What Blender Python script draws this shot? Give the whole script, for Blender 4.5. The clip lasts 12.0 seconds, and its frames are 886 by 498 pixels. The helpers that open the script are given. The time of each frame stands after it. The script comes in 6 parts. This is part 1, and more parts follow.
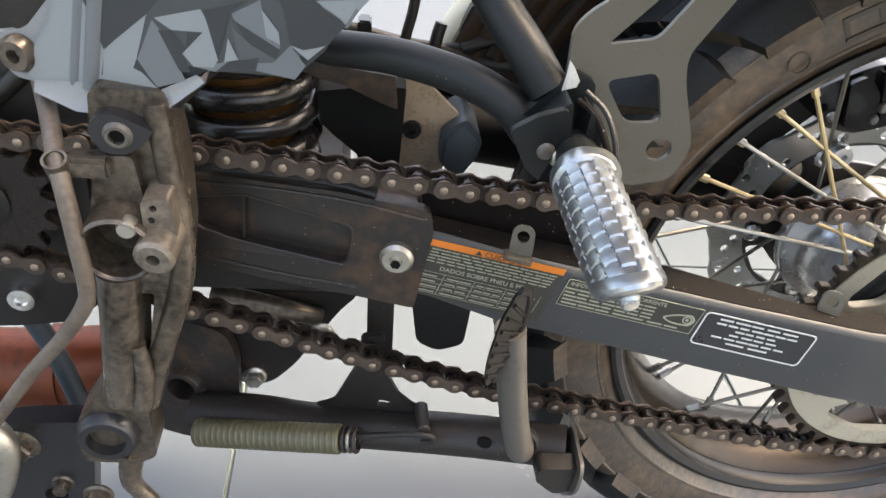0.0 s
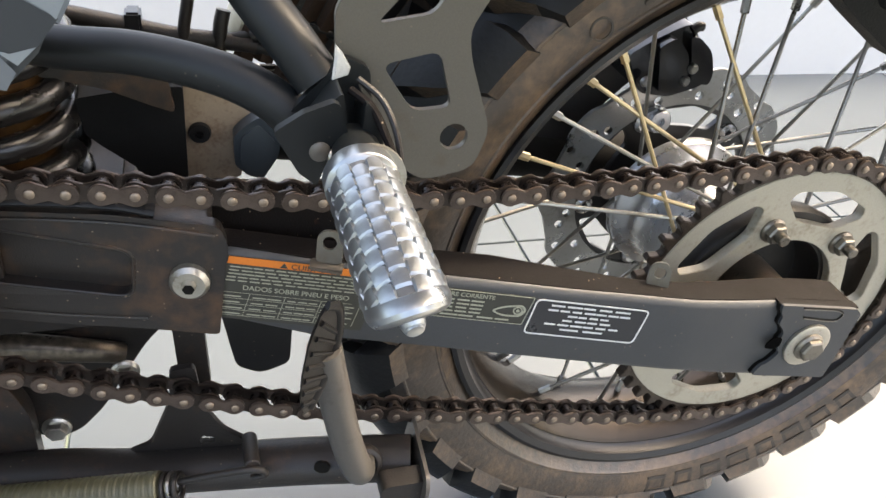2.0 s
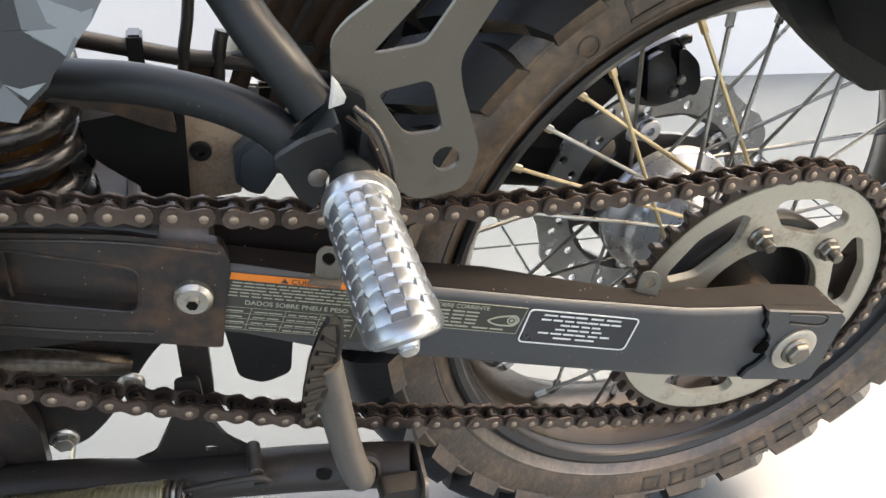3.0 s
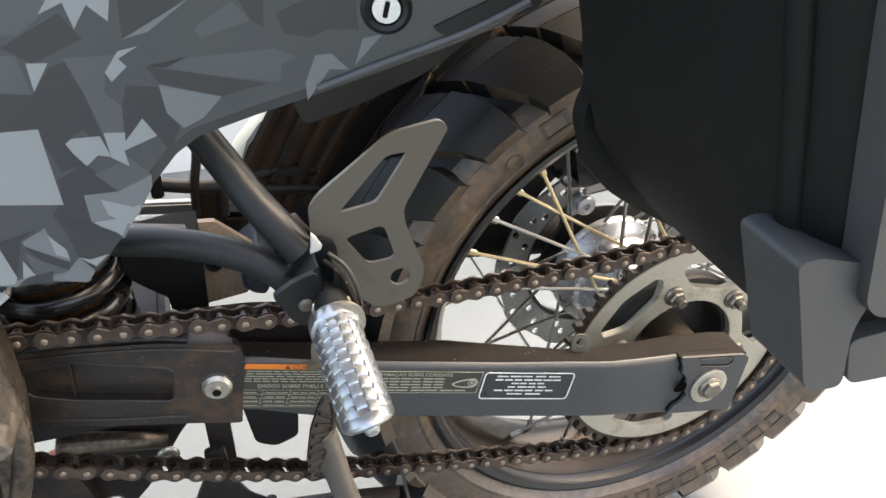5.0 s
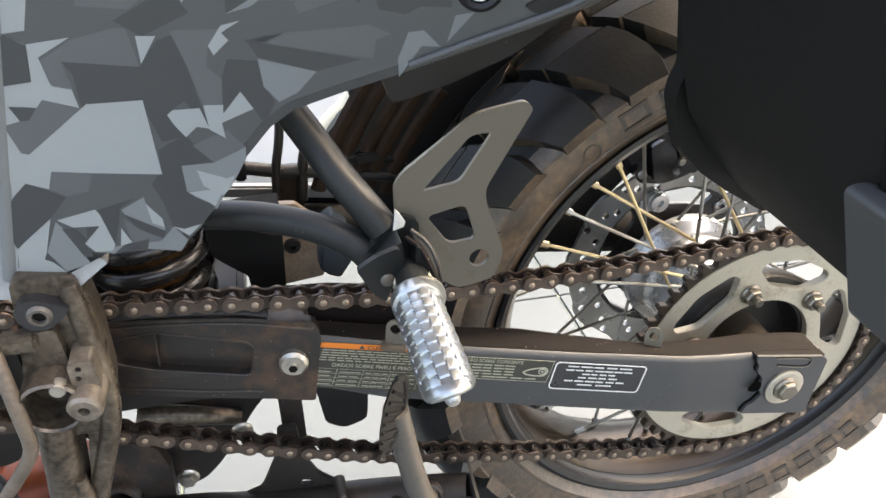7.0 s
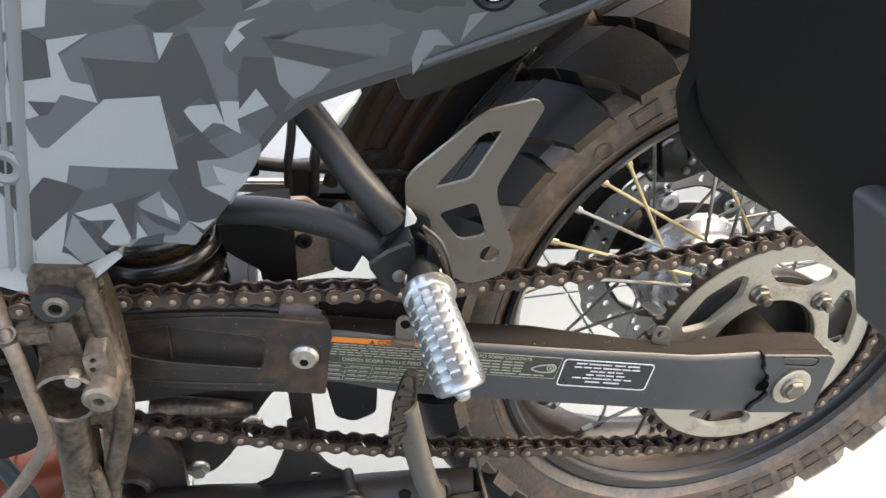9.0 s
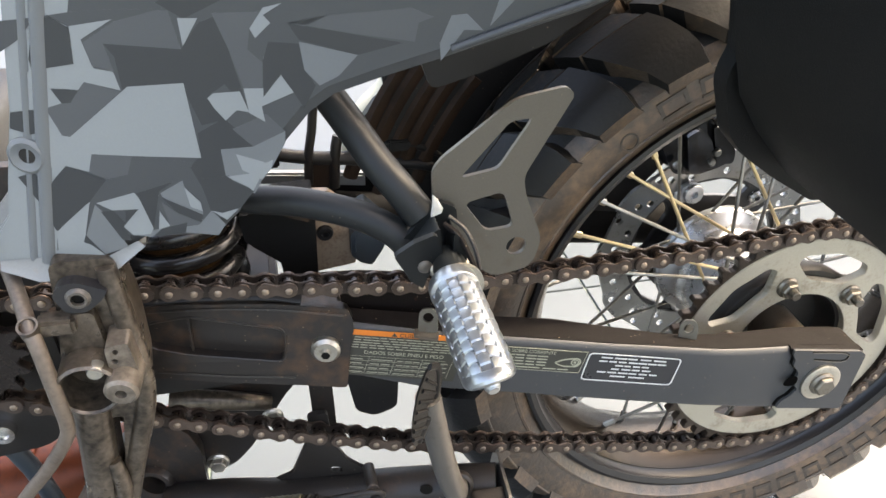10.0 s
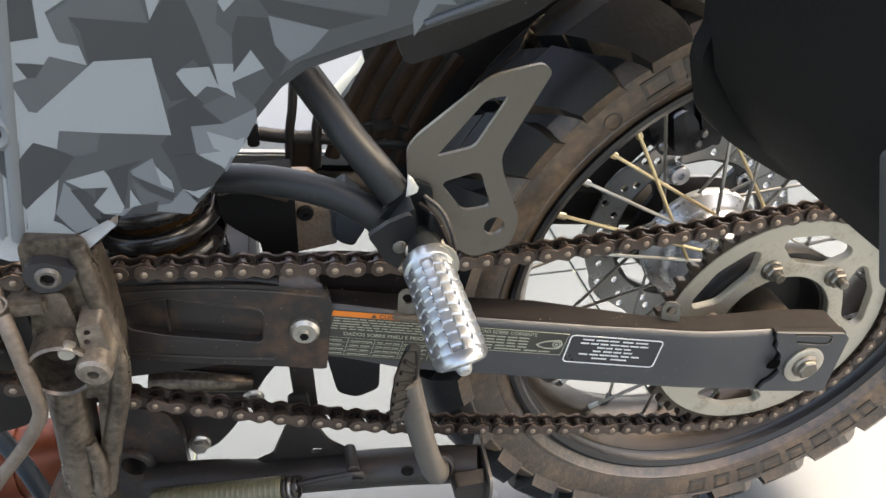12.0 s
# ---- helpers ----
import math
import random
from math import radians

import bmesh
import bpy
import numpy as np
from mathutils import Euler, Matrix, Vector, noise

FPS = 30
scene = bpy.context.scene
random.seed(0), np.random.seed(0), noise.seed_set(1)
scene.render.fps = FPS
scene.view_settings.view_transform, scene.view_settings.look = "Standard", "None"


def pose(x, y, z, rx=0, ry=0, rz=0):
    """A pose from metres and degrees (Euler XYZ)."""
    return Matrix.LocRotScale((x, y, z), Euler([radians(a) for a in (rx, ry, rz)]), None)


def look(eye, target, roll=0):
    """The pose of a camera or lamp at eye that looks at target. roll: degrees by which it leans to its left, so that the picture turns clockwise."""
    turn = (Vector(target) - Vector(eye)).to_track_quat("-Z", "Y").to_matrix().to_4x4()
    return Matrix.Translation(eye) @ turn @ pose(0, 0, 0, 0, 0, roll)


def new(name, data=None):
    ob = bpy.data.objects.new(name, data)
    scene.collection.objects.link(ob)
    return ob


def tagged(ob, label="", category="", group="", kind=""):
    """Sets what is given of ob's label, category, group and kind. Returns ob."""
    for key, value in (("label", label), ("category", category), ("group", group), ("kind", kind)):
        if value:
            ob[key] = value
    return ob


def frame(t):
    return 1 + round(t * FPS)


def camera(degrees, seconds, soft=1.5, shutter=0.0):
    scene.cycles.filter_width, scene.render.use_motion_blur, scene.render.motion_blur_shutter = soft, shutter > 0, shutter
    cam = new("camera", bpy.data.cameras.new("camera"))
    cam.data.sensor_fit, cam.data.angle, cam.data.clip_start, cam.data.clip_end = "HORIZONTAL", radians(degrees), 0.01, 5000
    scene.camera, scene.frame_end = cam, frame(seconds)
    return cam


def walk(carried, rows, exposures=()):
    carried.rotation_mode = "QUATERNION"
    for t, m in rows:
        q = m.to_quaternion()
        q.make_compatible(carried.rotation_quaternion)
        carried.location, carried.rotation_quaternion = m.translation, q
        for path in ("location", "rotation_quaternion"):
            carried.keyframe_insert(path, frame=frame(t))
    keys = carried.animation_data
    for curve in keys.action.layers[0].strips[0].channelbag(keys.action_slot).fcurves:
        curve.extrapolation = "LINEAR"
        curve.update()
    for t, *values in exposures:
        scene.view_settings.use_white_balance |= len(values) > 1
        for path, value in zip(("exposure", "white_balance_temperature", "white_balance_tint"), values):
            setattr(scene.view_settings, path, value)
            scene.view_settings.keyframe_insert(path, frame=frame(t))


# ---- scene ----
cam = camera(58.52, 12.0)
# seconds, eye in metres, turn in degrees
EXPOSURE, KELVIN = 2.67, 8000.0
PATH = [
    (0, -0.4298, -0.3277, 0.6797, 54.79, -5.61, -4.27),
    (0.5, -0.4057, -0.3106, 0.6802, 55.01, -5.17, -9.73),
    (1, -0.3927, -0.2994, 0.6532, 55.23, -5.74, -12.23),
    (1.5, -0.3829, -0.2886, 0.6500, 54.82, -6.60, -14.66),
    (2, -0.3877, -0.2890, 0.6666, 54.75, -5.99, -15.73),
    (2.5, -0.3870, -0.2918, 0.6739, 54.69, -5.66, -16.07),
    (3, -0.3892, -0.2961, 0.6818, 54.76, -5.44, -16.24),
    (3.5, -0.3926, -0.3073, 0.6991, 55.24, -4.94, -15.79),
    (3.7, -0.3901, -0.3141, 0.7156, 55.59, -4.76, -15.73),
    (5.3, -0.3957, -0.3864, 0.7898, 57.32, -1.22, -18.61),
    (5.5, -0.4043, -0.3885, 0.7902, 57.50, -1.08, -18.17),
    (6, -0.4106, -0.3920, 0.7814, 57.87, -1.38, -16.62),
    (6.5, -0.4106, -0.3921, 0.7795, 57.78, -1.31, -15.25),
    (7, -0.4093, -0.3873, 0.7746, 57.55, -1.11, -14.01),
    (7.2, -0.4116, -0.3904, 0.7762, 57.29, -0.91, -13.39),
    (8.8, -0.4107, -0.3932, 0.7829, 57.17, -1.21, -13.19),
    (9, -0.4120, -0.3905, 0.7773, 57.25, -1.31, -13.20),
    (9.5, -0.4167, -0.3872, 0.7742, 57.09, -1.07, -12.79),
    (10, -0.4184, -0.3836, 0.7698, 56.97, -0.88, -12.40),
    (10.5, -0.4126, -0.3806, 0.7648, 56.56, -1.04, -12.39),
    (11, -0.4082, -0.3817, 0.7655, 56.15, -1.12, -12.43),
    (11.5, -0.4085, -0.3830, 0.7665, 55.87, -1.11, -12.46),
    (12, -0.4062, -0.3815, 0.7653, 55.71, -1.21, -12.54),
]
walk(cam, [(t, pose(x, y, z, rx, ry, rz)) for t, x, y, z, rx, ry, rz in PATH], [(t, EXPOSURE + e, KELVIN, 9.0) for t, e in ((0.0, 0.12), (1.0, 0.04), (2.0, 0.04), (3.5, 0.12), (5.5, 0.2), (6.0, 0.34), (6.5, 0.3), (7.0, 0.3), (9.0, 0.32), (10.0, 0.27), (11.0, 0.14), (12.0, 0.07))])

# ---------------------------------------------------------------- light
SUN_EL, SUN_AZ = 56.0, 78.0
world = bpy.data.worlds.new("sky")
scene.world = world
world.use_nodes = True
wn = world.node_tree
sky = wn.nodes.new("ShaderNodeTexSky")
sky.sky_type = "NISHITA"
sky.sun_disc = False
sky.sun_elevation = radians(SUN_EL)
sky.sun_rotation = radians(SUN_AZ)
sky.dust_density, sky.ozone_density, sky.air_density = 5.0, 0.6, 0.8
wn.links.new(sky.outputs[0], wn.nodes["Background"].inputs[0])
wn.nodes["Background"].inputs[1].default_value = 0.165
sun = new("sun", bpy.data.lights.new("sun", "SUN"))
sun.data.energy, sun.data.angle, sun.data.color = 1.0, radians(16), (1.0, 0.945, 0.865)
sun.matrix_world = look((0, 0, 5), (Vector((0, 0, 5)) - 5 * Vector((
    math.sin(radians(SUN_AZ)) * math.cos(radians(SUN_EL)), math.cos(radians(SUN_AZ)) * math.cos(radians(SUN_EL)), math.sin(radians(SUN_EL))))))


# ---------------------------------------------------------------- materials
def srgb(r, g, b):
    return tuple(((c / 255) / 12.92 if c < 11 else ((c / 255 + 0.055) / 1.055) ** 2.4) for c in (r, g, b)) + (1.0,)


def material(name, base, rough=0.5, metal=0.0, dirt=None, dirt_amount=0.5, dirt_scale=30.0, grain=600.0, bump=0.15,
             spread=0.12, rough_spread=0.15, bump_scale=None, vary=0.0, specks=0.0):
    """A worn surface: base colour with fine grain, a second colour of dust or rust in patches, uneven gloss and relief."""
    m = bpy.data.materials.new(name)
    m.use_nodes = True
    nt = m.node_tree
    b = nt.nodes["Principled BSDF"]
    co = nt.nodes.new("ShaderNodeTexCoord")
    fine = nt.nodes.new("ShaderNodeTexNoise")
    fine.inputs["Scale"].default_value, fine.inputs["Detail"].default_value = grain, 4
    big = nt.nodes.new("ShaderNodeTexNoise")
    big.inputs["Scale"].default_value, big.inputs["Detail"].default_value, big.inputs["Roughness"].default_value = dirt_scale, 8, 0.65
    for n in (fine, big):
        nt.links.new(co.outputs["Object"], n.inputs["Vector"])
    mul = nt.nodes.new("ShaderNodeMix")
    mul.data_type = "RGBA"
    mul.inputs[6].default_value = tuple(c * (1 - spread) for c in base[:3]) + (1,)
    mul.inputs[7].default_value = tuple(min(1, c * (1 + spread)) for c in base[:3]) + (1,)
    nt.links.new(fine.outputs[0], mul.inputs[0])
    colour = mul.outputs[2]
    if dirt is not None:
        ramp = nt.nodes.new("ShaderNodeValToRGB")
        ramp.color_ramp.elements[0].position = 0.72 - 0.42 * dirt_amount
        ramp.color_ramp.elements[1].position = min(1.0, 0.95 - 0.30 * dirt_amount)
        brk = nt.nodes.new("ShaderNodeTexNoise")
        brk.inputs["Scale"].default_value, brk.inputs["Detail"].default_value = dirt_scale * 7, 5
        nt.links.new(co.outputs["Object"], brk.inputs["Vector"])
        both = nt.nodes.new("ShaderNodeMix")
        both.inputs[0].default_value = 0.38
        nt.links.new(big.outputs[0], both.inputs[2])
        nt.links.new(brk.outputs[0], both.inputs[3])
        nt.links.new(both.outputs[0], ramp.inputs[0])
        mx = nt.nodes.new("ShaderNodeMix")
        mx.data_type = "RGBA"
        nt.links.new(ramp.outputs[0], mx.inputs[0])
        nt.links.new(colour, mx.inputs[6])
        mx.inputs[7].default_value = dirt
        colour = mx.outputs[2]
    if specks:
        vor = nt.nodes.new("ShaderNodeTexVoronoi")
        vor.inputs["Scale"].default_value = 260.0
        nt.links.new(co.outputs["Object"], vor.inputs["Vector"])
        dot = nt.nodes.new("ShaderNodeMapRange")
        dot.inputs[1].default_value, dot.inputs[2].default_value = 0.05, 0.16
        dot.inputs[3].default_value, dot.inputs[4].default_value = specks, 0.0
        nt.links.new(vor.outputs["Distance"], dot.inputs[0])
        pick = nt.nodes.new("ShaderNodeMath")
        pick.operation = "GREATER_THAN"
        pick.inputs[1].default_value = 0.86
        sep = nt.nodes.new("ShaderNodeSeparateColor")
        nt.links.new(vor.outputs["Color"], sep.inputs[0])
        nt.links.new(sep.outputs[0], pick.inputs[0])
        amount = nt.nodes.new("ShaderNodeMath")
        amount.operation = "MULTIPLY"
        nt.links.new(dot.outputs[0], amount.inputs[0])
        nt.links.new(pick.outputs[0], amount.inputs[1])
        sp = nt.nodes.new("ShaderNodeMix")
        sp.data_type = "RGBA"
        nt.links.new(amount.outputs[0], sp.inputs[0])
        nt.links.new(colour, sp.inputs[6])
        sp.inputs[7].default_value = srgb(150, 132, 112)
        colour = sp.outputs[2]
    if vary:
        info = nt.nodes.new("ShaderNodeObjectInfo")
        hsv = nt.nodes.new("ShaderNodeHueSaturation")
        mr = nt.nodes.new("ShaderNodeMapRange")
        mr.inputs[3].default_value, mr.inputs[4].default_value = 1 - vary, 1 + vary
        nt.links.new(info.outputs["Random"], mr.inputs[0])
        nt.links.new(mr.outputs[0], hsv.inputs["Value"])
        nt.links.new(colour, hsv.inputs["Color"])
        colour = hsv.outputs[0]
    nt.links.new(colour, b.inputs["Base Color"])
    rr = nt.nodes.new("ShaderNodeMapRange")
    rr.inputs[3].default_value, rr.inputs[4].default_value = max(0.03, rough - rough_spread), min(1, rough + rough_spread)
    nt.links.new(big.outputs[0], rr.inputs[0])
    nt.links.new(rr.outputs[0], b.inputs["Roughness"])
    b.inputs["Metallic"].default_value = metal
    if bump:
        src = fine
        if bump_scale:
            src = nt.nodes.new("ShaderNodeTexNoise")
            src.inputs["Scale"].default_value, src.inputs["Detail"].default_value = bump_scale, 6
            nt.links.new(co.outputs["Object"], src.inputs["Vector"])
        bp = nt.nodes.new("ShaderNodeBump")
        bp.inputs["Strength"].default_value, bp.inputs["Distance"].default_value = bump, 0.0006
        nt.links.new(src.outputs[0], bp.inputs["Height"])
        nt.links.new(bp.outputs[0], b.inputs["Normal"])
    return m


DUST = srgb(112, 92, 74)
RUST = srgb(98, 60, 38)
M_ARM = material("satin_dark_grey_paint", srgb(63, 64, 65), 0.50, 0.0, srgb(80, 72, 64), 0.34, 16, 900, 0.12, specks=0.5)
M_ARM_FRONT = material("dusty_brown_black_casting", srgb(38, 35, 33), 0.34, 0.0, srgb(92, 66, 46), 0.55, 14, 900, 0.3, specks=0.8)
M_ARM_TOP = material("oily_dirt_on_paint", srgb(22, 19, 18), 0.7, 0.0, RUST, 0.22, 34, 900, 0.4, specks=0.9)
M_BLACK = material("black_paint", srgb(30, 30, 32), 0.32, 0.0, srgb(66, 58, 50), 0.3, 25, 900, 0.1, specks=0.4)
M_BLACK_DIRTY = material("dirty_black_steel", srgb(33, 30, 28), 0.45, 0.0, srgb(74, 52, 38), 0.42, 30, 700, 0.35, specks=0.6)
M_TUBE = material("black_frame_paint", srgb(18, 21, 22), 0.46, 0.0, srgb(50, 45, 40), 0.26, 20, 900, 0.03, specks=0.25)
M_CHAIN = material("oily_brown_chain_steel", srgb(82, 71, 64), 0.34, 0.55, srgb(42, 31, 25), 0.55, 130, 900, 0.25, vary=0.2)
M_LINK = material("black_oily_chain_plate", srgb(48, 40, 35), 0.34, 0.5, srgb(26, 20, 17), 0.5, 130, 900, 0.25, vary=0.2)
M_PIN = material("worn_pin_steel", srgb(134, 120, 106), 0.36, 0.7, RUST, 0.3, 200, 900, 0.15)
M_ROLLER = material("oily_roller_steel", srgb(33, 27, 24), 0.28, 0.4, srgb(22, 16, 13), 0.5, 140, 900, 0.2)
M_RUSTY = material("dusty_brown_plastic", srgb(48, 35, 26), 0.6, 0.0, srgb(22, 19, 17), 0.6, 30, 700, 0.3)
M_ALU = material("polished_knurled_aluminium", srgb(162, 166, 168), 0.29, 0.92, srgb(150, 150, 146), 0.3, 60, 500, 0.0, rough_spread=0.08)
# darker grey for the bar between the knurls
M_GROOVE = material("darker_knurl_grooves", srgb(100, 102, 104), 0.45, 0.6, srgb(66, 64, 62), 0.4, 60, 500, 0.0)
M_CAST = material("dirty_cast_aluminium", srgb(116, 106, 94), 0.30, 0.55, srgb(29, 24, 19), 0.95, 30, 500, 0.22, bump_scale=260)
M_LUG = material("scuffed_pale_casting", srgb(122, 113, 102), 0.34, 0.4, srgb(48, 40, 33), 0.75, 40, 500, 0.35, bump_scale=260)
M_BRACKET = material("stained_pale_bracket_steel", srgb(150, 132, 112), 0.42, 0.0, srgb(92, 60, 38), 0.6, 50, 500, 0.4, bump_scale=260)
M_GUARD = material("satin_grey_steel_plate", srgb(98, 94, 87), 0.42, 0.7, srgb(86, 71, 54), 0.45, 9, 1200, 0.1, specks=0.3)
M_SPROCKET = material("dull_zinc_sprocket", srgb(168, 163, 149), 0.42, 0.55, srgb(112, 100, 80), 0.45, 50, 700, 0.25)
M_TEETH = material("oily_sprocket_teeth", srgb(60, 51, 44), 0.36, 0.5, srgb(28, 22, 18), 0.6, 60, 700, 0.25)
M_STUD = material("dirty_zinc_nut", srgb(120, 115, 106), 0.36, 0.85, srgb(52, 43, 35), 0.55, 90, 700, 0.15)
M_SPACER = material("oily_spacer_steel", srgb(142, 126, 108), 0.34, 0.6, srgb(50, 36, 26), 0.55, 40, 700, 0.15)
M_ZINC = material("zinc_bolt", srgb(172, 168, 158), 0.34, 0.9, srgb(110, 100, 86), 0.4, 90, 700, 0.1)
M_CHROME = material("bright_chrome", srgb(215, 215, 215), 0.14, 1.0, None, 0, 40, 700, 0.0)
M_TYRE = material("dusty_black_rubber", srgb(60, 52, 45), 0.36, 0.0, srgb(120, 97, 74), 0.62, 19, 700, 0.7, bump_scale=300)
M_TREAD = material("worn_tread_rubber", srgb(22, 22, 22), 0.42, 0.0, srgb(80, 62, 47), 0.34, 26, 700, 0.5, bump_scale=300)
# same rubber as the sidewall; the relief's shade is put in as darker colour
M_MARK = material("moulded_sidewall_mark", srgb(46, 41, 37), 0.4, 0.0, srgb(104, 88, 72), 0.5, 14, 700, 0.4)
M_RIM = material("black_anodised_rim", srgb(28, 28, 30), 0.32, 0.3, srgb(96, 76, 56), 0.3, 16, 700, 0.15)
M_RIM_RUST = material("oily_brown_rim_inside", srgb(48, 40, 32), 0.20, 0.65, srgb(20, 15, 11), 0.7, 26, 700, 0.25)
# zinc darkened in colour, as the right-hand spokes look against the light
M_SPOKE = material("zinc_spoke_backlit", srgb(128, 126, 122), 0.30, 0.9, srgb(96, 80, 58), 0.5, 25, 700, 0.1)
M_BRASS = material("golden_spoke", srgb(196, 176, 138), 0.34, 0.7, srgb(130, 100, 62), 0.4, 40, 700, 0.1)
M_HUB = material("silver_painted_hub", srgb(186, 188, 190), 0.28, 0.8, srgb(120, 96, 70), 0.3, 30, 700, 0.2)
M_DISC = material("drilled_brake_steel", srgb(140, 140, 138), 0.3, 0.9, srgb(90, 74, 58), 0.35, 50, 700, 0.1)
M_PANNIER = material("black_textured_plastic", srgb(15, 16, 16), 0.5, 0.0, srgb(20, 21, 20), 0.3, 10, 1400, 0.35)
M_PLASTIC = material("black_moulded_plastic", srgb(22, 22, 23), 0.45, 0.0, srgb(48, 40, 34), 0.3, 22, 900, 0.2, specks=0.4)
M_CALIPER = material("glossy_black_caliper", srgb(18, 20, 24), 0.15, 0.0, srgb(44, 40, 36), 0.3, 30, 700, 0.05)
M_MATTE = material("matte_black_plastic", srgb(13, 13, 13), 0.85, 0.0, srgb(26, 22, 19), 0.3, 22, 900, 0.2)
M_BLUEGREY = material("blue_grey_plastic", srgb(48, 56, 62), 0.42, 0.0, DUST, 0.3, 24, 800, 0.15)
M_SPRING = material("glossy_black_coil", srgb(26, 25, 25), 0.26, 0.0, srgb(80, 56, 38), 0.34, 24, 700, 0.1)
M_DAMPER = material("rusty_damper", srgb(92, 63, 34), 0.36, 0.6, srgb(30, 22, 17), 0.66, 30, 700, 0.3)
M_OLIVE = material("olive_plastic_sleeve", srgb(76, 73, 54), 0.42, 0.0, srgb(56, 50, 38), 0.4, 40, 700, 0.1)
M_CREAM = material("cream_plastic", srgb(206, 200, 178), 0.45, 0.0, srgb(186, 176, 148), 0.2, 12, 700, 0.05)
M_EXHAUST = material("copper_brown_header", srgb(98, 46, 22), 0.4, 0.5, srgb(36, 22, 17), 0.6, 16, 700, 0.2)
M_HOSE = material("grey_brown_hose", srgb(92, 82, 72), 0.45, 0.0, srgb(46, 38, 32), 0.62, 40, 700, 0.2)
M_DARK = material("dark_engine_case", srgb(24, 22, 21), 0.45, 0.2, srgb(46, 36, 30), 0.4, 26, 700, 0.3)
# near-black that stands for the shade inside a hole
M_VOID = material("hole_shade_black", srgb(6, 6, 6), 0.95, 0.0, None, 0, 30, 700, 0.0)
M_LEVER = material("worn_grey_steel", srgb(86, 82, 77), 0.40, 0.35, srgb(52, 45, 39), 0.40, 30, 800, 0.1)
M_PAD = material("greasy_black_casting", srgb(17, 16, 16), 0.36, 0.0, srgb(46, 38, 32), 0.3, 60, 800, 0.15)
# lighter than the case: the sky's reflection on the lid is in this grey
M_LID = material("grey_sky_lit_lid_plastic", srgb(54, 55, 56), 0.5, 0.0, srgb(46, 46, 46), 0.3, 10, 1400, 0.2)
M_BARE = material("chipped_bare_steel", srgb(206, 204, 198), 0.4, 0.3, srgb(150, 140, 126), 0.4, 200, 700, 0.3)
M_ORANGE = material("orange_label_ink", srgb(202, 112, 36), 0.45, 0.0, srgb(150, 88, 40), 0.2, 90, 700, 0.0)
M_LABEL = material("olive_black_label", srgb(50, 49, 43), 0.36, 0.0, srgb(70, 62, 52), 0.3, 60, 700, 0.0)
M_INK = material("pale_label_print", srgb(150, 150, 132), 0.5, 0.0, srgb(108, 103, 88), 0.4, 120, 700, 0.0)
M_WHITE = material("white_label_print", srgb(200, 200, 196), 0.5, 0.0, srgb(160, 156, 148), 0.3, 120, 700, 0.0)
M_LABEL_BLACK = material("black_label_film", srgb(42, 42, 44), 0.32, 0.0, srgb(62, 56, 50), 0.2, 60, 700, 0.0)
# painted shade for bores, sockets, slots and gaps
M_HOLE = material("bore_shade_black", srgb(16, 15, 14), 0.6, 0.0, None, 0, 30, 700, 0.0)
M_FLOOR = material("glazed_white_floor_tile", srgb(76, 83, 88), 0.26, 0.0, None, 0, 3, 5.0, 0.0, spread=0.05, rough_spread=0.05)
M_WALL = material("white_wall_paint", srgb(188, 191, 193), 0.6, 0.0, srgb(170, 172, 173), 0.3, 1.2, 60.0, 0.05, spread=0.03)
M_GROUT = material("grey_green_grout", srgb(104, 114, 104), 0.8, 0.0, None, 0, 30, 300, 0.2)
M_GREYS = [material("camouflage_film_" + n, srgb(*c), 0.36, 0.0, None, 0, 10, 900, 0.03, spread=0.05) for n, c in (
    ("base", (56, 59, 61)), ("dark", (41, 44, 46)), ("mid", (67, 70, 72)), ("light", (93, 97, 99)), ("pale", (120, 125, 126)))]
M_PANEL = material("silver_grey_moulded_plastic", srgb(118, 120, 120), 0.38, 0.0, srgb(132, 112, 88), 0.40, 22, 900, 0.05)


# greasy dirt, matte plastic and dusty rubber shine less than clean paint
for m, level in ((M_ARM_TOP, 0.08), (M_PANNIER, 0.18), (M_TYRE, 0.58), (M_MATTE, 0.2), (M_VOID, 0.02), (M_HOLE, 0.1), (M_PLASTIC, 0.3), (M_ARM, 0.26), (M_ARM_FRONT, 0.38), (M_FLOOR, 0.3), (M_RUSTY, 0.2), (M_BLACK_DIRTY, 0.35), (M_TREAD, 0.22), (M_PAD, 0.22), (M_TUBE, 0.3)):
    m.node_tree.nodes["Principled BSDF"].inputs["Specular IOR Level"].default_value = level


# ---------------------------------------------------------------- mesh helpers
def part(name, bm, mat, parent=None, label="", smooth=38):
    """Link a bmesh as one mesh object, under a thing or a part."""
    bmesh.ops.recalc_face_normals(bm, faces=bm.faces[:])
    me = bpy.data.meshes.new(name)
    bm.to_mesh(me)
    bm.free()
    me.materials.append(mat)
    me.polygons.foreach_set("use_smooth", [True] * len(me.polygons))
    me.set_sharp_from_angle(angle=radians(smooth))
    ob = new(name, me)
    if parent is not None:
        ob.parent = parent
        ob.matrix_parent_inverse = parent.matrix_world.inverted() if parent.type == "EMPTY" else Matrix.Identity(4)
    if label:
        tagged(ob, label)
    return ob


def share(name, me, parent, m, label=""):
    """One more object on a mesh that exists."""
    ob = new(name, me)
    ob.parent = parent
    ob.matrix_basis = m
    if label:
        tagged(ob, label)
    return ob


def thing(name, label, category, group="", kind=""):
    return tagged(new(name), label, category, group, kind)


